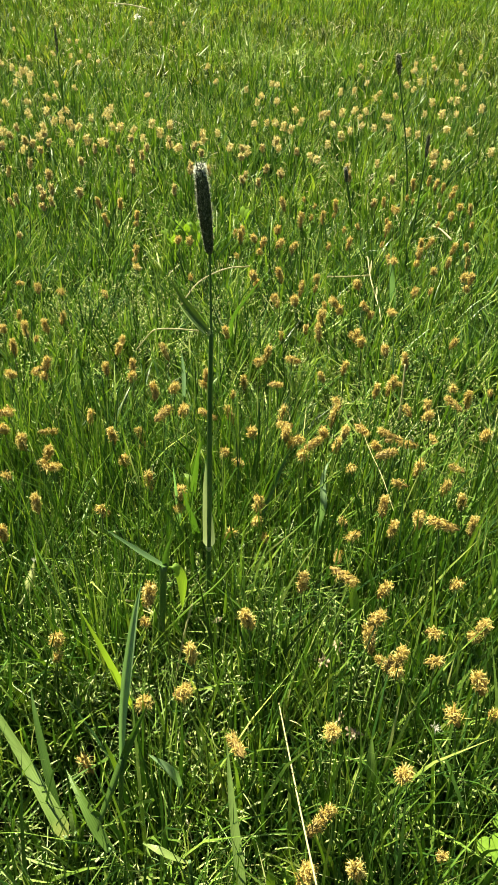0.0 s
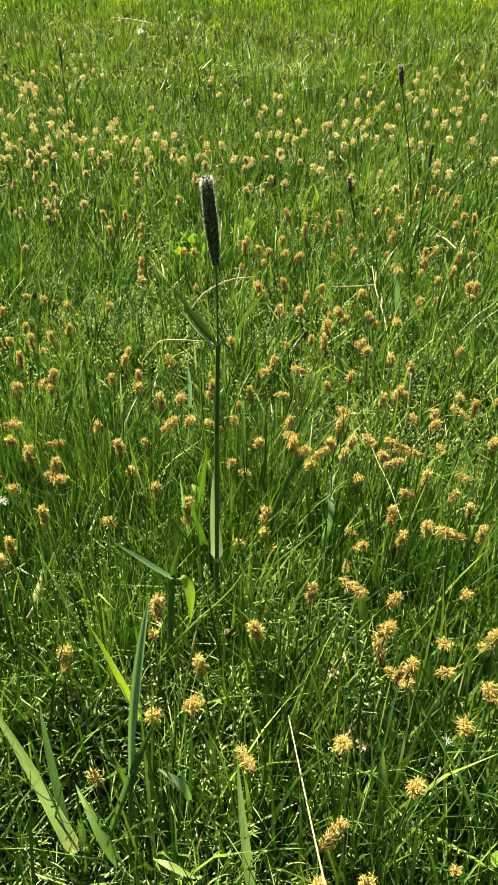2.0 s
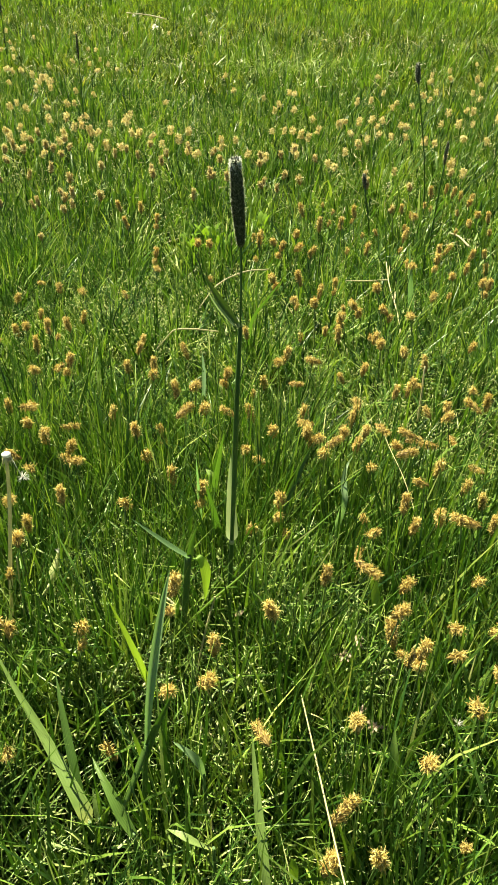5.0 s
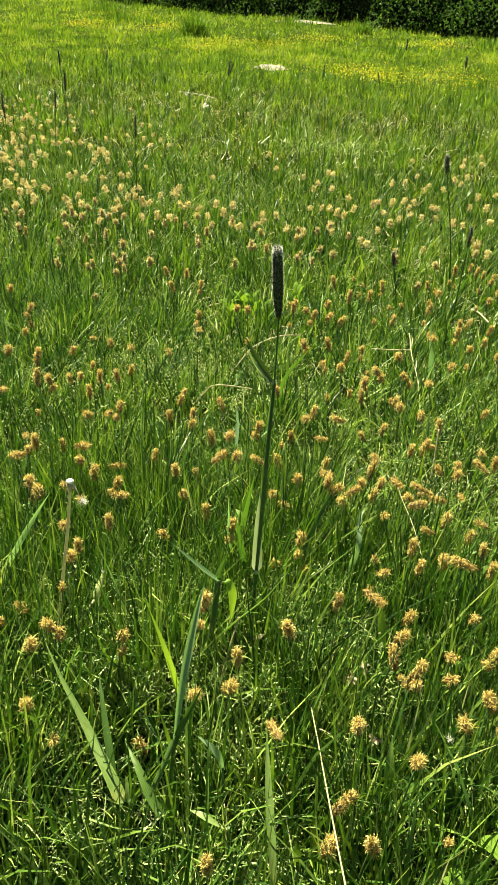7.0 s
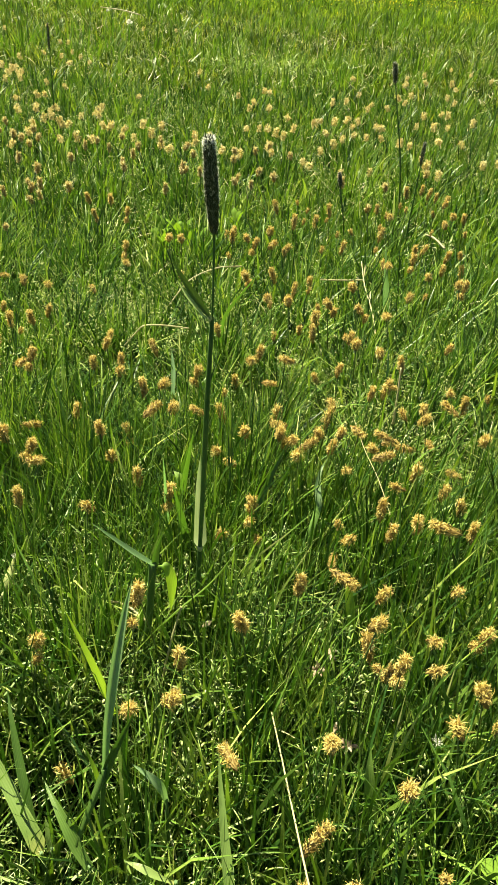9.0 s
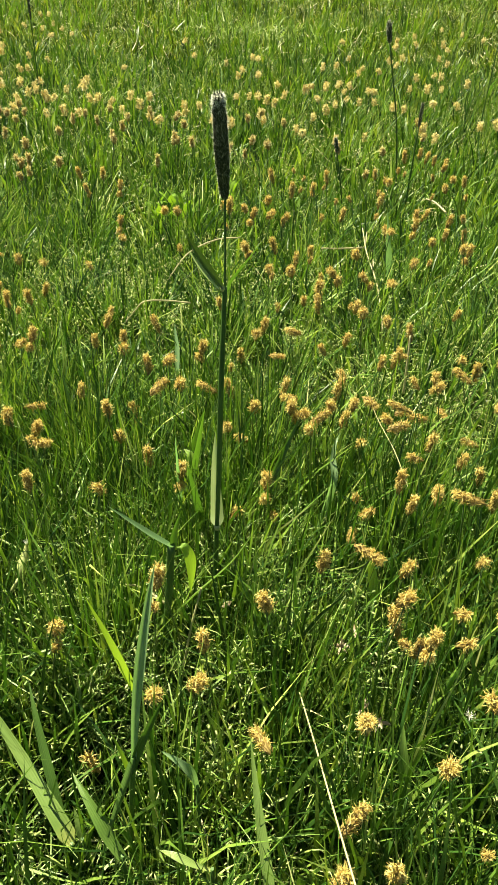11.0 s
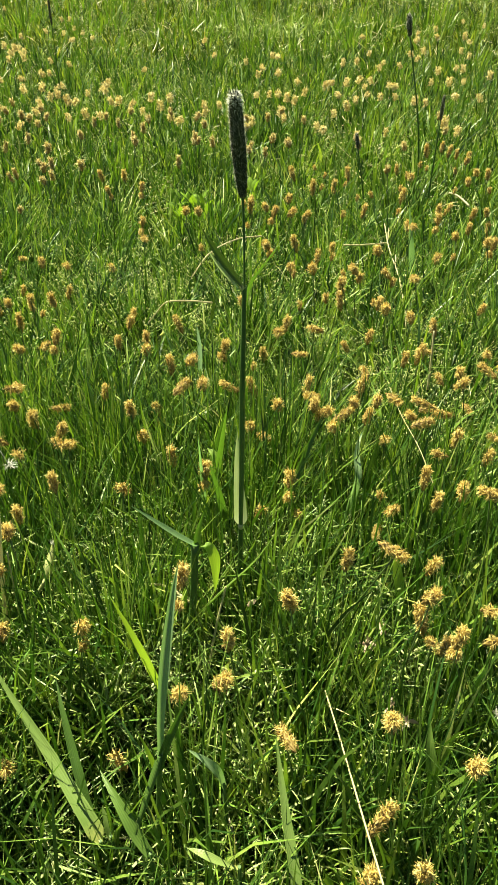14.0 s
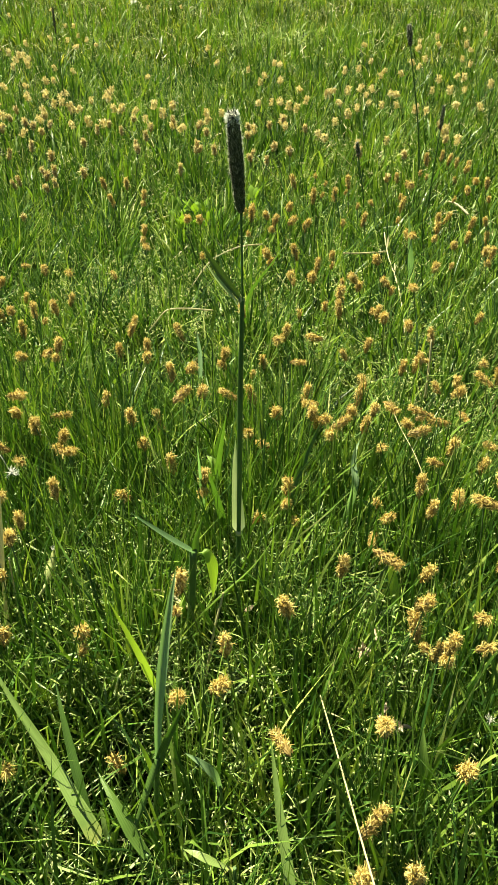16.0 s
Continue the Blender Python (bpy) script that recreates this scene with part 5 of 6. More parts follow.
NEAR_SMALL = (
    (-0.033, -0.110, 0.179), (-0.186, -0.069, 0.164), (-0.020, 0.310, 0.147), (-0.320, 0.424, 0.145), (-0.291, 0.246, 0.140), (0.048, 0.063, 0.132),
    (0.119, 0.073, 0.152), (0.305, 0.336, 0.162),
    (-0.234, -0.105, 0.140), (-0.1025, -0.122, 0.149), (0.194, -0.238, 0.134), (0.240, -0.132, 0.150),
)
NEAR_UPRIGHT_A = (
    (0.046, -0.100, 0.184), (0.003, -0.113, 0.152), (-0.032, -0.092, 0.186), (0.145, -0.083, 0.149), (0.164, -0.127, 0.191), (0.136, -0.254, 0.125),
    (0.088, -0.066, 0.196), (0.162, -0.032, 0.174), (0.161, 0.071, 0.172), (0.200, 0.078, 0.167), (0.169, 0.041, 0.169), (-0.197, -0.002, 0.157),
    (-0.169, 0.020, 0.179), (-0.125, 0.131, 0.179), (-0.078, 0.095, 0.159), (-0.176, 0.213, 0.152), (0.116, 0.207, 0.144), (0.207, 0.176, 0.137),
    (0.229, 0.128, 0.169), (0.282, 0.350, 0.127), (0.203, 0.405, 0.149), (0.183, 0.350, 0.140), (0.163, 0.330, 0.149), (0.089, 0.399, 0.135),
    (0.013, 0.445, 0.122), (-0.014, 0.380, 0.110), (-0.135, 0.430, 0.122), (-0.160, 0.349, 0.149), (-0.194, 0.422, 0.145), (-0.193, 0.401, 0.137),
)
NEAR_UPRIGHT_B = (
    (-0.318, 0.525, 0.117), (-0.310, 0.434, 0.154), (-0.405, 0.463, 0.122), (-0.322, 0.347, 0.157), (-0.387, 0.522, 0.135), (-0.313, 0.225, 0.152),
    (0.246, 0.119, 0.140), (0.248, 0.068, 0.159),
    (0.020, -0.295, 0.130),
)
MIDDLE_LEANING = (
    (-0.089, 0.220, 0.149), (0.193, 0.562, 0.142), (0.146, 0.223, 0.167), (-0.445, 0.670, 0.122), (-0.239, 0.701, 0.155), (0.199, 0.739, 0.157),
    (-0.452, 0.326, 0.147), (-0.376, 0.237, 0.147), (-0.331, 0.128, 0.164),
)
MIDDLE_ROUND_A = (
    (-0.092, 0.291, 0.149), (-0.072, 0.257, 0.132), (-0.056, 0.336, 0.142), (0.043, 0.557, 0.154), (0.009, 0.585, 0.150), (0.087, 0.534, 0.147),
    (0.103, 0.566, 0.154), (0.151, 0.562, 0.152), (0.144, 0.448, 0.147), (0.179, 0.455, 0.135), (-0.038, 0.704, 0.132), (0.254, 0.836, 0.142),
    (0.024, 0.843, 0.142), (-0.195, 0.844, 0.132), (-0.166, 0.805, 0.145), (-0.380, 0.593, 0.137), (-0.292, 0.920, 0.155), (-0.264, 0.786, 0.135),
    (-0.011, 0.894, 0.145), (-0.003, 0.854, 0.142), (-0.033, 0.836, 0.145), (-0.046, 0.791, 0.167), (0.197, 0.779, 0.152), (0.320, 0.718, 0.150),
    (0.337, 0.739, 0.137), (0.268, 0.716, 0.152), (0.139, 0.598, 0.167), (0.234, 0.655, 0.145), (0.072, 1.054, 0.133), (0.221, 1.053, 0.155),
)
MIDDLE_ROUND_B = (
    (0.371, 1.302, 0.138), (0.352, 1.204, 0.145), (0.362, 1.134, 0.145), (0.334, 1.051, 0.145), (-0.561, 0.652, 0.159), (-0.522, 0.548, 0.157),
    (-0.510, 0.461, 0.152), (-0.410, 0.392, 0.145), (-0.337, 0.171, 0.147), (-0.295, 0.087, 0.159), (-0.276, 0.069, 0.159), (-0.658, 0.763, 0.147),
)
MIDDLE_SPIDERY = (
    (0.113, 0.297, 0.152), (0.257, 0.334, 0.162), (0.202, 0.302, 0.144), (-0.342, 0.594, 0.140), (-0.280, 0.626, 0.127),
)
MIDDLE_SMALL = (
    (-0.068, 0.231, 0.167), (0.026, 0.505, 0.140), (0.067, 0.503, 0.154), (0.087, 0.597, 0.150), (0.133, 0.495, 0.152), (-0.371, 0.970, 0.135),
    (-0.138, 0.656, 0.159), (-0.078, 0.783, 0.152), (-0.018, 1.165, 0.135), (0.028, 1.072, 0.174), (0.012, 0.620, 0.140), (0.074, 0.672, 0.147),
    (0.263, 0.684, 0.150), (0.052, 1.156, 0.135), (0.095, 1.080, 0.140), (0.047, 1.121, 0.123), (0.141, 1.023, 0.140), (0.116, 0.985, 0.145),
    (0.088, 0.844, 0.160), (0.189, 0.889, 0.152), (0.205, 1.080, 0.137), (0.215, 1.082, 0.165), (0.264, 1.166, 0.155), (0.257, 1.214, 0.150),
    (0.309, 1.075, 0.177), (0.303, 0.998, 0.160), (0.381, 1.059, 0.145), (-0.391, 0.315, 0.142),
)
MIDDLE_UPRIGHT_A = (
    (-0.197, 0.345, 0.157), (-0.120, 0.299, 0.142), (-0.017, 0.258, 0.135), (0.049, 0.268, 0.135), (0.082, 0.473, 0.149), (0.138, 0.479, 0.164),
    (0.123, 0.400, 0.154), (0.282, 0.494, 0.154), (0.111, 0.282, 0.130), (-0.054, 0.474, 0.157), (0.011, 0.656, 0.157), (0.073, 0.729, 0.145),
    (0.263, 0.904, 0.135), (0.279, 0.902, 0.140), (0.305, 0.819, 0.155), (0.327, 0.908, 0.137), (0.126, 0.855, 0.147), (0.020, 0.874, 0.142),
    (-0.401, 1.018, 0.152), (-0.373, 0.963, 0.152), (-0.433, 0.554, 0.147), (-0.333, 0.947, 0.167), (-0.107, 1.006, 0.120), (-0.084, 0.931, 0.140),
    (-0.081, 0.873, 0.142), (0.032, 0.910, 0.169), (-0.017, 1.093, 0.140), (0.046, 0.661, 0.135), (0.096, 1.057, 0.162), (0.203, 0.987, 0.135),
)
MIDDLE_UPRIGHT_B = (
    (0.201, 1.156, 0.145), (0.263, 1.206, 0.165), (0.310, 1.304, 0.157), (0.326, 1.290, 0.145), (0.343, 1.293, 0.145), (0.376, 1.086, 0.160),
    (0.343, 0.887, 0.160), (0.351, 0.876, 0.123), (-0.562, 0.645, 0.145), (-0.453, 0.451, 0.154), (-0.416, 0.370, 0.159), (-0.329, 0.177, 0.169),
    (-0.820, 1.169, 0.170),
)
FAR_ROUND = (
    (-0.501, 0.960, 0.155), (-0.438, 0.999, 0.150), (-0.554, 1.127, 0.147), (-0.568, 1.128, 0.140), (0.216, 1.202, 0.157), (-0.870, 1.232, 0.140),
    (-0.121, 1.234, 0.133), (-0.739, 1.236, 0.143), (-0.033, 1.277, 0.128), (-0.522, 1.289, 0.138), (-0.889, 1.292, 0.155), (-0.079, 1.311, 0.138),
    (-0.630, 1.317, 0.145), (-0.725, 1.317, 0.148), (-0.360, 1.333, 0.162), (-0.145, 1.382, 0.133), (-0.635, 1.390, 0.155), (-0.265, 1.391, 0.153),
    (-0.691, 1.405, 0.145), (0.329, 1.407, 0.145), (-0.708, 1.411, 0.150), (-0.254, 1.428, 0.140), (-0.832, 1.435, 0.128), (-0.151, 1.452, 0.150),
    (-0.686, 1.490, 0.140), (-0.448, 1.513, 0.138), (-0.785, 1.516, 0.138), (-0.076, 1.519, 0.148),
)
FAR_SMALL = (
    (-0.489, 0.799, 0.150), (-0.453, 0.859, 0.160), (0.180, 1.069, 0.125), (-0.372, 1.184, 0.128), (-0.230, 1.224, 0.130), (-0.918, 1.265, 0.147),
    (-0.463, 1.316, 0.152), (-0.077, 1.352, 0.150), (-0.008, 1.367, 0.143), (-0.336, 1.490, 0.130), (0.322, 1.500, 0.135), (-0.763, 1.512, 0.135),
)
FAR_UPRIGHT = (
    (-0.579, 0.987, 0.152), (-0.498, 1.011, 0.140), (-0.589, 1.041, 0.133), (-0.680, 1.046, 0.123), (-0.528, 1.099, 0.138), (-0.714, 1.136, 0.150),
    (-0.262, 1.145, 0.138), (-0.241, 1.227, 0.165), (-0.086, 1.236, 0.140), (-0.638, 1.261, 0.147), (0.122, 1.303, 0.145), (-0.717, 1.304, 0.115),
    (-0.127, 1.306, 0.133), (-0.402, 1.314, 0.145), (-0.220, 1.350, 0.128), (0.116, 1.379, 0.145), (-0.520, 1.405, 0.155), (-0.403, 1.418, 0.140),
    (-0.810, 1.444, 0.153), (-0.473, 1.445, 0.145),
)
DRIFT_ROUND_A = (
    (-1.026, 1.521, 0.143), (-0.539, 1.526, 0.150), (0.023, 1.526, 0.140), (0.375, 1.533, 0.135), (-0.146, 1.536, 0.145), (-0.633, 1.554, 0.140),
    (0.344, 1.563, 0.145), (-0.743, 1.614, 0.138), (-0.204, 1.615, 0.135), (-0.353, 1.618, 0.126), (-0.289, 1.668, 0.155), (-0.411, 1.669, 0.150),
    (-0.461, 1.669, 0.133), (0.064, 1.676, 0.140), (-0.878, 1.676, 0.131), (-0.510, 1.748, 0.138), (-0.926, 1.765, 0.138), (-0.577, 1.775, 0.138),
    (-0.262, 1.781, 0.133), (-1.126, 1.781, 0.160), (-0.695, 1.802, 0.128), (-1.094, 1.805, 0.155), (-0.468, 1.811, 0.143), (-1.215, 1.831, 0.141),
    (0.101, 1.834, 0.128), (-0.418, 1.842, 0.136), (0.125, 1.881, 0.136), (0.481, 1.887, 0.148), (-0.055, 1.899, 0.128), (-0.078, 1.911, 0.133),
)
DRIFT_ROUND_B = (
    (-0.027, 1.912, 0.148), (0.417, 1.927, 0.146), (-0.789, 1.930, 0.133), (-0.106, 1.943, 0.136), (-0.699, 1.955, 0.123), (-0.176, 1.972, 0.126),
    (0.250, 2.006, 0.124), (-0.648, 2.015, 0.143), (-1.004, 2.024, 0.143), (0.097, 2.027, 0.156), (0.052, 2.036, 0.156), (0.137, 2.107, 0.151),
    (0.158, 2.132, 0.127), (0.370, 2.170, 0.139), (-1.337, 2.170, 0.167), (0.474, 2.190, 0.140), (-1.426, 2.257, 0.142), (-0.129, 2.261, 0.142),
    (-0.200, 2.298, 0.129), (-0.189, 2.344, 0.144), (-0.256, 2.432, 0.147), (-0.166, 2.476, 0.162), (-0.153, 2.558, 0.150), (-1.206, 2.652, 0.128),
    (-1.203, 2.723, 0.135), (-1.620, 2.797, 0.153), (0.406, 2.833, 0.137), (-1.358, 2.856, 0.139), (-1.461, 2.929, 0.133), (-1.065, 3.003, 0.135),
)
DRIFT_ROUND_C = (
    (0.389, 3.034, 0.151), (-1.064, 3.150, 0.140), (-1.254, 3.217, 0.138), (-1.160, 3.338, 0.134), (-2.075, 3.590, 0.126), (-1.802, 4.132, 0.133),
    (-1.444, 2.260, 0.140), (-1.372, 2.197, 0.140), (-1.339, 2.215, 0.140), (-1.178, 1.799, 0.140), (-1.132, 1.822, 0.140),
)
DRIFT_SMALL_A = (
    (-0.584, 1.544, 0.150), (-0.064, 1.550, 0.153), (0.202, 1.599, 0.113), (0.037, 1.625, 0.113), (-0.286, 1.653, 0.140), (-1.073, 1.719, 0.150),
    (-0.826, 1.906, 0.148), (-0.135, 1.976, 0.128), (0.035, 2.011, 0.153), (-0.799, 2.016, 0.131), (0.162, 2.019, 0.126), (0.178, 2.163, 0.139),
    (-0.062, 2.272, 0.115), (-1.349, 2.314, 0.147), (-1.091, 2.332, 0.154), (-0.607, 2.341, 0.131), (0.411, 2.360, 0.143), (0.289, 2.460, 0.141),
    (0.362, 2.628, 0.140), (0.555, 2.668, 0.146), (-1.279, 2.771, 0.137), (-1.578, 2.826, 0.153), (-0.970, 2.974, 0.148), (-1.709, 2.981, 0.157),
    (0.603, 2.995, 0.152), (-1.294, 3.013, 0.139), (-1.658, 3.075, 0.164), (0.595, 3.094, 0.160), (0.496, 3.201, 0.143), (0.410, 3.216, 0.150),
)
DRIFT_SMALL_B = (
    (-1.178, 3.234, 0.127), (-1.574, 3.286, 0.134), (-1.269, 3.618, 0.143), (-1.401, 3.896, 0.110),
)
DRIFT_UPRIGHT = (
    (-0.355, 1.529, 0.153), (-0.074, 1.569, 0.163), (-0.786, 1.760, 0.133), (0.198, 1.922, 0.138), (-0.984, 2.465, 0.132),
)
NEAR = {"h": NEAR_LEANING, "r": NEAR_ROUND_A + NEAR_ROUND_B, "s": NEAR_SPIDERY, "t": NEAR_SMALL, "u": NEAR_UPRIGHT_A + NEAR_UPRIGHT_B}
MIDDLE = {"h": MIDDLE_LEANING, "r": MIDDLE_ROUND_A + MIDDLE_ROUND_B, "s": MIDDLE_SPIDERY, "t": MIDDLE_SMALL, "u": MIDDLE_UPRIGHT_A + MIDDLE_UPRIGHT_B}
FAR = {"r": FAR_ROUND, "t": FAR_SMALL, "u": FAR_UPRIGHT}
DRIFT = {"r": DRIFT_ROUND_A + DRIFT_ROUND_B + DRIFT_ROUND_C, "t": DRIFT_SMALL_A + DRIFT_SMALL_B, "u": DRIFT_UPRIGHT}
choose = random.Random(21)
planted = set()


def plant_sedge(variants, kind, x, y, z, size):
    source = choose.choice(variants[kind])
    m = Matrix.Translation((x, y, z)) @ pose(0, 0, 0, choose.gauss(0, 7), choose.gauss(0, 7), choose.uniform(0, 360)) @ Matrix.Scale(size, 4) @ Matrix.Translation((0, 0, -0.16))
    if source.name in planted:
        copy_thing(source, m)
    else:
        planted.add(source.name)
        source.matrix_basis = m


for variants, spots, low, high in ((VARIANTS, NEAR, 0.9, 1.1), (VARIANTS, MIDDLE, 0.98, 1.2), (PALER_VARIANTS, FAR, 1.05, 1.3)):
    for kind, places in spots.items():
        for x, y, z in places:
            plant_sedge(variants, kind, x, y, z, choose.uniform(low, high))


def drift_sedges(n):
    """Sedge heads too far off to count: small mops on thin stems, in loose drifts."""
    spots = [p for places in DRIFT.values() for p in places]
    while len(spots) < n:
        side = choose.random()
        if side < 0.6:
            # thick along one side of the view
            y = choose.uniform(1.5, 4.7)
            x = -0.43 * y - 0.15 - abs(choose.gauss(0, 0.16 * y))
            dens = 0.25 + noise.noise((x * 1.6, y * 1.6, 2.0))
        else:
            y = choose.uniform(1.45, 2.7) if side < 0.9 else choose.uniform(2.4, 4.5)
            x = 0.07 + choose.uniform(-0.45, 0.40) * (y + 0.6)
            dens = 0.1 + noise.noise((x * 1.4, y * 1.4, 9.0))
        if dens > choose.uniform(-0.05, 0.4):
            spots.append((x, y, gz(x, y) + choose.gauss(0.140, 0.014)))
    c = np.array(spots)
    size = rng.uniform(1.2, 1.65, len(c))
    per = 110
    cc, sc = np.repeat(c, per, 0), np.repeat(size, per)[:, None]
    m = len(cc)
    axis = np.repeat(rng.normal(0, 0.5, (len(c), 3)) + np.array([0, 0, 1.0]), per, 0)
    axis /= np.linalg.norm(axis, axis=1)[:, None]
    out = rng.normal(0, 1, (m, 3))
    out -= axis * np.sum(out * axis, 1)[:, None]
    out /= np.linalg.norm(out, axis=1)[:, None]
    p = cc + axis * rng.uniform(-0.008, 0.008, (m, 1)) * sc + out * 0.0026 * sc
    way = out * rng.uniform(0.2, 1.0, (m, 1)) + axis * rng.uniform(0.3, 1.1, (m, 1)) + rng.normal(0, 0.3, (m, 3))
    way /= np.linalg.norm(way, axis=1)[:, None]
    side = np.cross(way, rng.normal(0, 1, (m, 3)))
    side *= 0.00072 * sc / np.linalg.norm(side, axis=1)[:, None]
    mid = p + way * 0.0035 * sc
    end = mid + (way + np.array([0, 0, -0.7])) * 0.003 * sc
    verts = np.stack([p - side, p + side, mid + side, mid - side, end], 1).reshape(-1, 3)
    tris = (np.array([(0, 1, 2), (0, 2, 3), (3, 2, 4)])[None] + (np.arange(m) * 5)[:, None, None]).reshape(-1, 3)
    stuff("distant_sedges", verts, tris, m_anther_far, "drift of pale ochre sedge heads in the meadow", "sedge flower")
    k = len(c)
    sv, st = blade_arrays(c[:, 0], c[:, 1], ground_z(c[:, 0], c[:, 1]), c[:, 2] - ground_z(c[:, 0], c[:, 1]), np.full(k, 0.002), rng.uniform(0, 6.28, k), np.full(k, 0.03), np.full(k, 0.02), np.zeros(k), 2)
    stuff("distant_sedge_stems", sv, st, m_grass, "thin green stems of far sedges", "sedge stem")


drift_sedges(275)


# ---- the far meadow: yellow flowers, tall clumps, bare ground, hedge ----
PATCHES = ((-4.64, 14.9, 0.35, 1.2), (-3.0, 12.4, 0.4, 1.7), (-2.3, 13.3, 0.5, 1.3), (-1.6, 14.9, 0.6, 1.0), (0.6, 14.6, 0.4, 1.0),
           (-0.5, 9.9, 0.7, 1.4), (-0.35, 9.6, 0.6, 0.8), (0.8, 10.1, 0.9, 1.1), (-5.9, 14.2, 0.4, 1.0), (2.2, 12.5, 0.9, 1.2), (-6.4, 18.0, 0.8, 1.6))


def yellow_flowers(n):
    pick = rng.integers(0, len(PATCHES), n)
    p = np.array(PATCHES)[pick]
    loose = rng.random(n) < 0.14
    x = p[:, 0] + rng.normal(0, 0.5, n) * p[:, 2] * np.where(loose, 2.4, 1)
    y = p[:, 1] + rng.normal(0, 0.4, n) * p[:, 3] * np.where(loose, 2.0, 1)
    z = ground_z(x, y) + rng.uniform(0.03, 0.13, n)
    r = rng.uniform(0.005, 0.0085, n)
    q = np.arange(6) * 1.0472
    tiltx, tilty = rng.normal(0, 0.5, n), rng.normal(0, 0.5, n)
    ring = np.stack([x[:, None] + r[:, None] * np.cos(q), y[:, None] + r[:, None] * np.sin(q),
                     z[:, None] + r[:, None] * (0.35 + np.cos(q) * tiltx[:, None] + np.sin(q) * tilty[:, None])], 2)
    verts = np.concatenate([ring, np.stack([x, y, z], 1)[:, None]], 1).reshape(-1, 3)
    f = np.array([(k, (k + 1) % 6, 6) for k in range(6)])
    tris = (f[None] + (np.arange(n) * 7)[:, None, None]).reshape(-1, 3)
    stuff("yellow_flowers", verts, tris, m_petal, "drifts of small yellow meadow flowers", "flowers")


yellow_flowers(6000)


def tall_clump(x, y, height, n, spread, label, width=0.016):
    a = rng.uniform(-np.pi, np.pi, n)
    rr = np.abs(rng.normal(0, spread, n))
    vx, vy = rr * np.cos(a), rr * np.sin(a)
    verts, tris = blade_arrays(vx, vy, np.full(n, -0.02), height * rng.uniform(0.5, 1.2, n), np.full(n, width), a + rng.normal(0, 0.5, n),
                               np.abs(rng.normal(0.15, 0.25, n)), np.clip(rng.normal(0.6, 0.4, n), 0, 2), rng.uniform(-1, 1, n), 5)
    ob = new("grass_clump", tri_mesh("grass_clump", verts, tris, m_broad_many))
    ob.location = (x, y, gz(x, y))
    tagged(ob, label, "grass clump", "tall clumps in the far meadow", "stuff")


for cx, cy, ch, cn, cs in ((-3.86, 14.56, 0.36, 520, 0.14), (-2.47, 13.9, 0.32, 130, 0.16), (-0.9, 17.4, 0.3, 160, 0.16), (-2.6, 18.0, 0.28, 140, 0.2), (-0.14, 12.95, 0.2, 110, 0.15),
                           (-6.0, 16.5, 0.3, 200, 0.3), (-7.2, 19.0, 0.35, 200, 0.3), (1.5, 14.6, 0.26, 150, 0.3)):
    tall_clump(cx, cy, ch, cn, cs, "tall dark green clump standing in the meadow")


for cx, cy in ((-0.55, 4.3), (-0.18, 4.25), (0.02, 3.95), (0.12, 3.6), (0.30, 4.1)):
    tall_clump(cx, cy, 0.17, 80, 0.09, "lush low clump of broad green leaves in the meadow", 0.010)


def bare_patch(x, y, rx, ry, label):
    bm = bmesh.new()
    r = random.Random(int(x * 100))
    rim = []
    for k in range(28):
        q = 2 * math.pi * k / 28
        f = 0.8 + 0.3 * r.random()
        px, py = rx * f * math.cos(q), ry * f * math.sin(q)
        rim.append(bm.verts.new((px, py, gz(x + px, y + py) - gz(x, y) + 0.01)))
    inner = [bm.verts.new((v.co.x * 0.6, v.co.y * 0.6, gz(x + v.co.x * 0.6, y + v.co.y * 0.6) - gz(x, y) + 0.025 + 0.02 * r.random())) for v in rim]
    top = bm.verts.new((0, 0, 0.055))
    for k in range(28):
        j = (k + 1) % 28
        bm.faces.new((rim[k], rim[j], inner[j], inner[k])).smooth = True
        bm.faces.new((inner[k], inner[j], top)).smooth = True
    ob = new("earth_mound", mesh_of("earth_mound", bm, m_earth))
    ob.location = (x, y, gz(x, y))
    tagged(ob, label, "earth mound", "bare earth in the far meadow")


bare_patch(-1.63, 9.95, 0.23, 0.30, "low mound of pale bare earth in the grass")
bare_patch(-2.45, 19.25, 0.8, 0.3, "strip of pale bare earth before the hedge")


def white_flower(at, size, label):
    ob = thing("white_flower", label, "flower", at)
    bm = bmesh.new()
    tube(bm, [(0, 0, -at[2] + gz(at[0], at[1]) - 0.01), (0, 0, 0)], [0.002, 0.0015], 5)
    part("stem", bm, m_stem, ob)
    bm = bmesh.new()
    r = random.Random(3)
    for k in range(40):
        way = Vector((r.gauss(0, 1), r.gauss(0, 1), r.gauss(0.6, 0.6))).normalized()
        sd = way.orthogonal().normalized() * size * 0.18
        p = way * size * 0.2
        bm.faces.new([bm.verts.new(v) for v in (p, p + way * size * 0.5 + sd, p + way * size, p + way * size * 0.5 - sd)])
    part("flower_head", bm, m_white, ob)


white_flower((-1.335, 5.17, 0.12), 0.022, "small white ragged flower head in the grass")
white_flower((-1.60, 5.6, 0.15), 0.012, "small white ragged flower head in the grass")


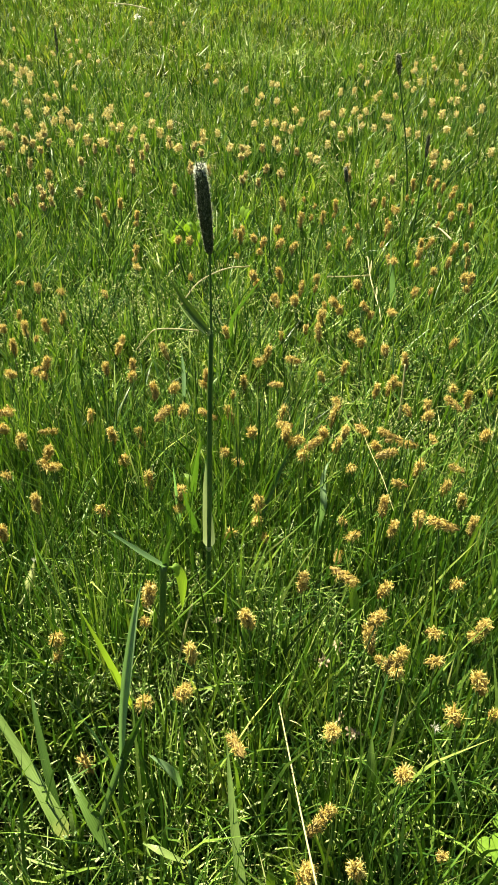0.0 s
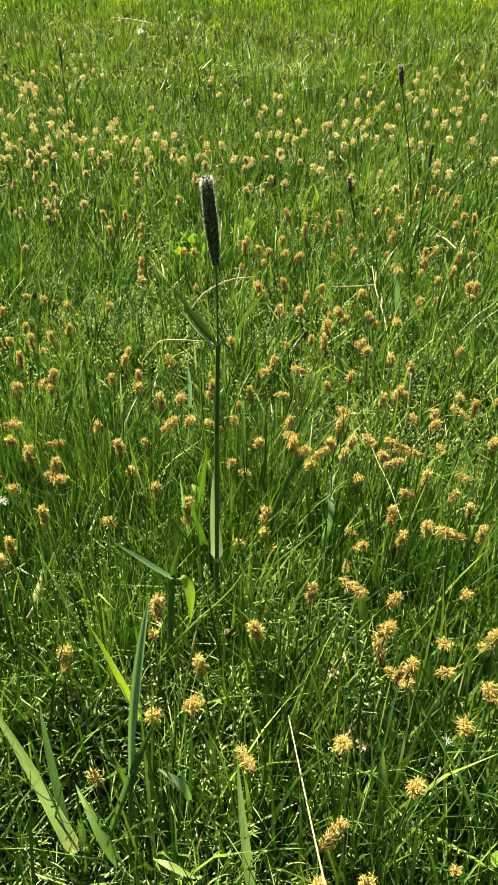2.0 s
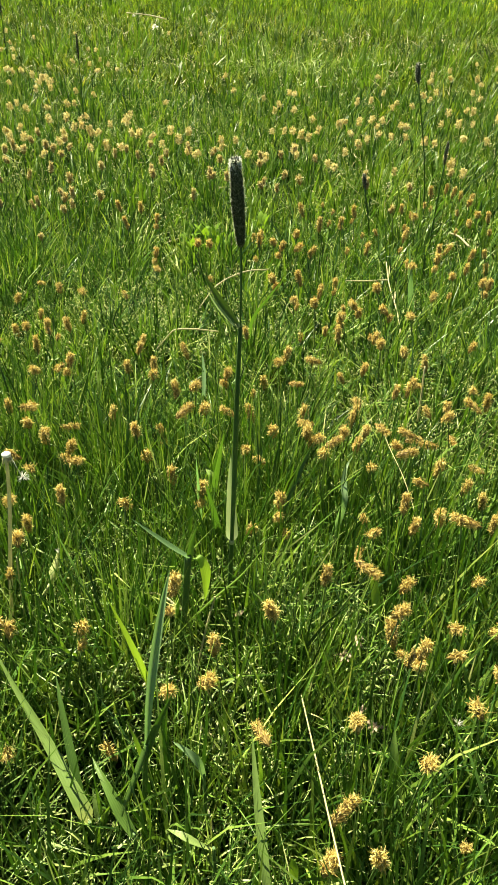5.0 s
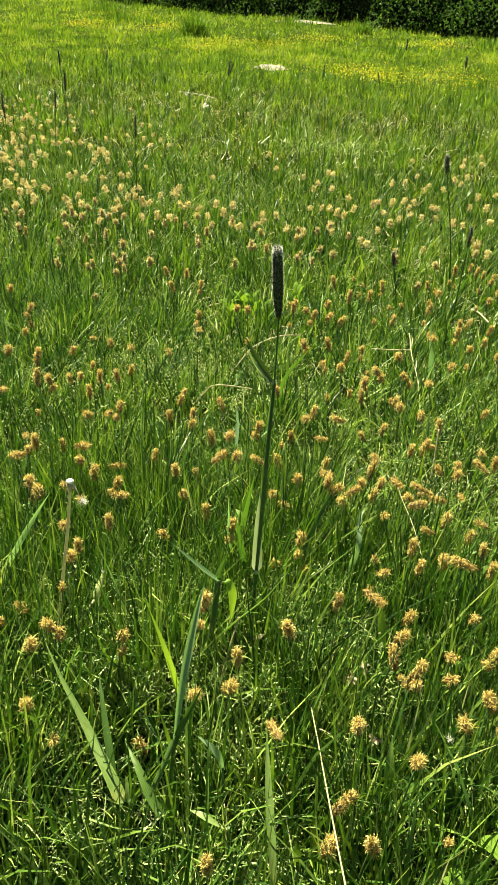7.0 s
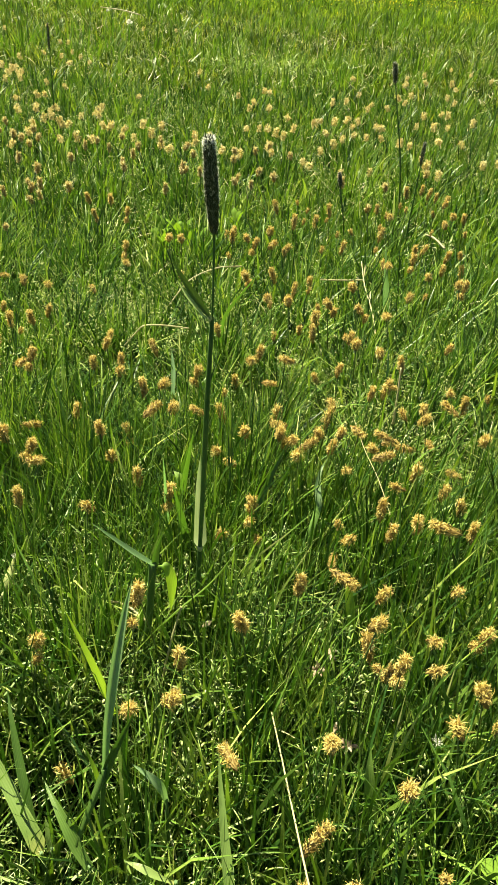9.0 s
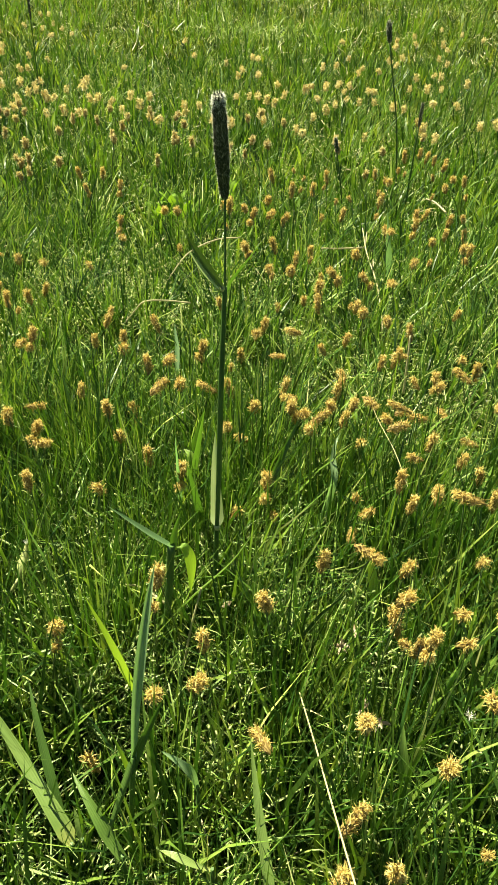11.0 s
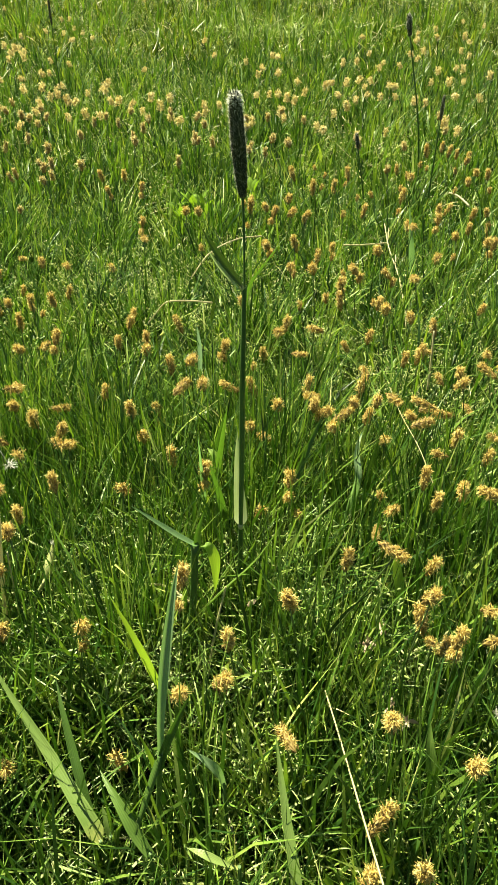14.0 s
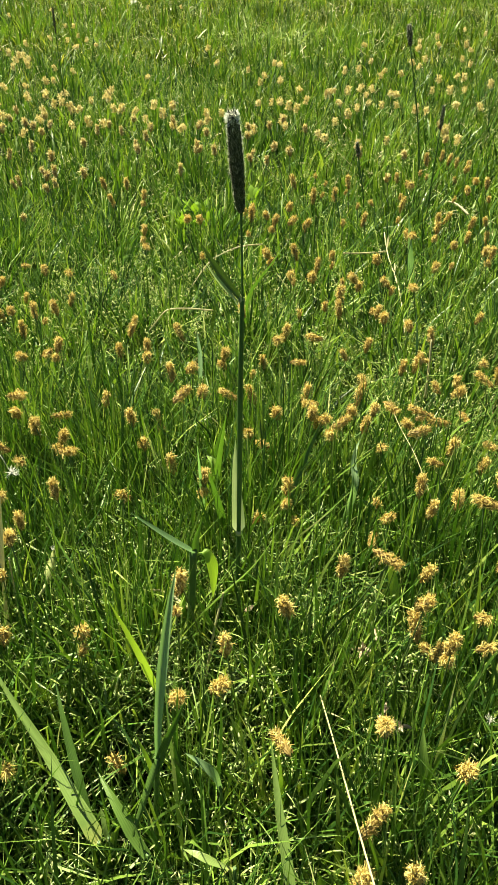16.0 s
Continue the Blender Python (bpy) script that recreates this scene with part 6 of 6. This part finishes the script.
def hedge():
    a, b = Vector((-9.6, 24.15, 0)), Vector((5.1, 16.36, 0))
    along = (b - a)
    span = along.length
    along.normalize()
    deep = Vector((-along.y, along.x, 0))
    if deep.y < 0:
        deep = -deep
    ob = thing("hedge", "dense dark green hedge along the meadow edge", "hedge", (0, 0, 0))
    n = 48000
    s = rng.uniform(0, span, n)
    t = rng.normal(0, 1, n)
    h = rng.uniform(0.0, 1.0, n) ** 0.8
    lump = np.array([noise.noise((v * 1.1, w * 3.2, 7.0)) for v, w in zip(s, h)])
    front = -0.5 + 1.15 * h - 0.55 * lump
    off = front + np.abs(rng.normal(0, 0.14, n))
    back = rng.random(n) < 0.25
    off = np.where(back, 2.3 - off, off)
    x = a.x + along.x * s + deep.x * off
    y = a.y + along.y * s + deep.y * off
    z = ground_z(x, y) + 0.06 + h * (2.2 + 0.3 * lump)
    c = np.stack([x, y, z], 1)
    way = rng.normal(0, 1, (n, 3))
    way /= np.linalg.norm(way, axis=1)[:, None]
    side = np.cross(way, rng.normal(0, 1, (n, 3)))
    side /= np.linalg.norm(side, axis=1)[:, None]
    ln, wd = rng.uniform(0.05, 0.10, (n, 1)), rng.uniform(0.025, 0.05, (n, 1))
    verts = np.stack([c, c + way * ln * 0.5 + side * wd * 0.5, c + way * ln, c + way * ln * 0.5 - side * wd * 0.5], 1).reshape(-1, 3)
    tris = (np.array([(0, 1, 2), (0, 2, 3)])[None] + (np.arange(n) * 4)[:, None, None]).reshape(-1, 3)
    part("foliage", tri_mesh("foliage", verts, tris, m_hedge), None, ob)
    for k in range(15):
        p = a + along * (0.5 + k * (span - 1) / 14) + deep * 0.45
        g = gz(p.x, p.y)
        bm = bmesh.new()
        r = random.Random(k)
        for j in range(4):
            q = r.uniform(0, 6.28)
            tube(bm, curve_points([(p.x, p.y, g - 0.1), (p.x + 0.1 * math.cos(q), p.y + 0.1 * math.sin(q), g + 0.7), (p.x + 0.4 * math.cos(q), p.y + 0.3 * math.sin(q), g + 1.9)], 6),
                 [0.05, 0.045, 0.04, 0.034, 0.028, 0.02, 0.01], 6)
        part("trunk", bm, m_bark, ob)
    # thicket of broad twig strips inside, the hedge's inner shade painted into their colour
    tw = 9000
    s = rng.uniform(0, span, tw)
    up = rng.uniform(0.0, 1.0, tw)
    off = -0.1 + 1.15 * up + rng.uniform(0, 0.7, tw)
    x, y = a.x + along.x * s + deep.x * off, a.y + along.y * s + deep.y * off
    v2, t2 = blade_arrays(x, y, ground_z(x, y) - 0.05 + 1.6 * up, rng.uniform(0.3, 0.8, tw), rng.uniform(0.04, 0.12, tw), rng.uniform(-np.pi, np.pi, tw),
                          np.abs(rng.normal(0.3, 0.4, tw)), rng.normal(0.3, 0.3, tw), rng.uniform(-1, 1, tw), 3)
    tagged(part("inner_thicket", tri_mesh("inner_thicket", v2, t2, m_shade_thicket), None, ob), kind="stuff")
    # dry tall grass along its foot
    n = 260
    s = rng.uniform(span * 0.86, span, n)
    off = rng.normal(-0.9, 0.22, n)
    x, y = a.x + along.x * s + deep.x * off, a.y + along.y * s + deep.y * off
    v3, t3 = blade_arrays(x, y, ground_z(x, y) - 0.02, rng.uniform(0.12, 0.4, n), np.full(n, 0.012), rng.uniform(-np.pi, np.pi, n), np.abs(rng.normal(0.2, 0.3, n)), rng.normal(0.3, 0.3, n), rng.uniform(-1, 1, n), 4)
    stuff("dry_grass", v3, t3, m_straw, "tall dry pale grass at the foot of the hedge", "dry grass")


hedge()
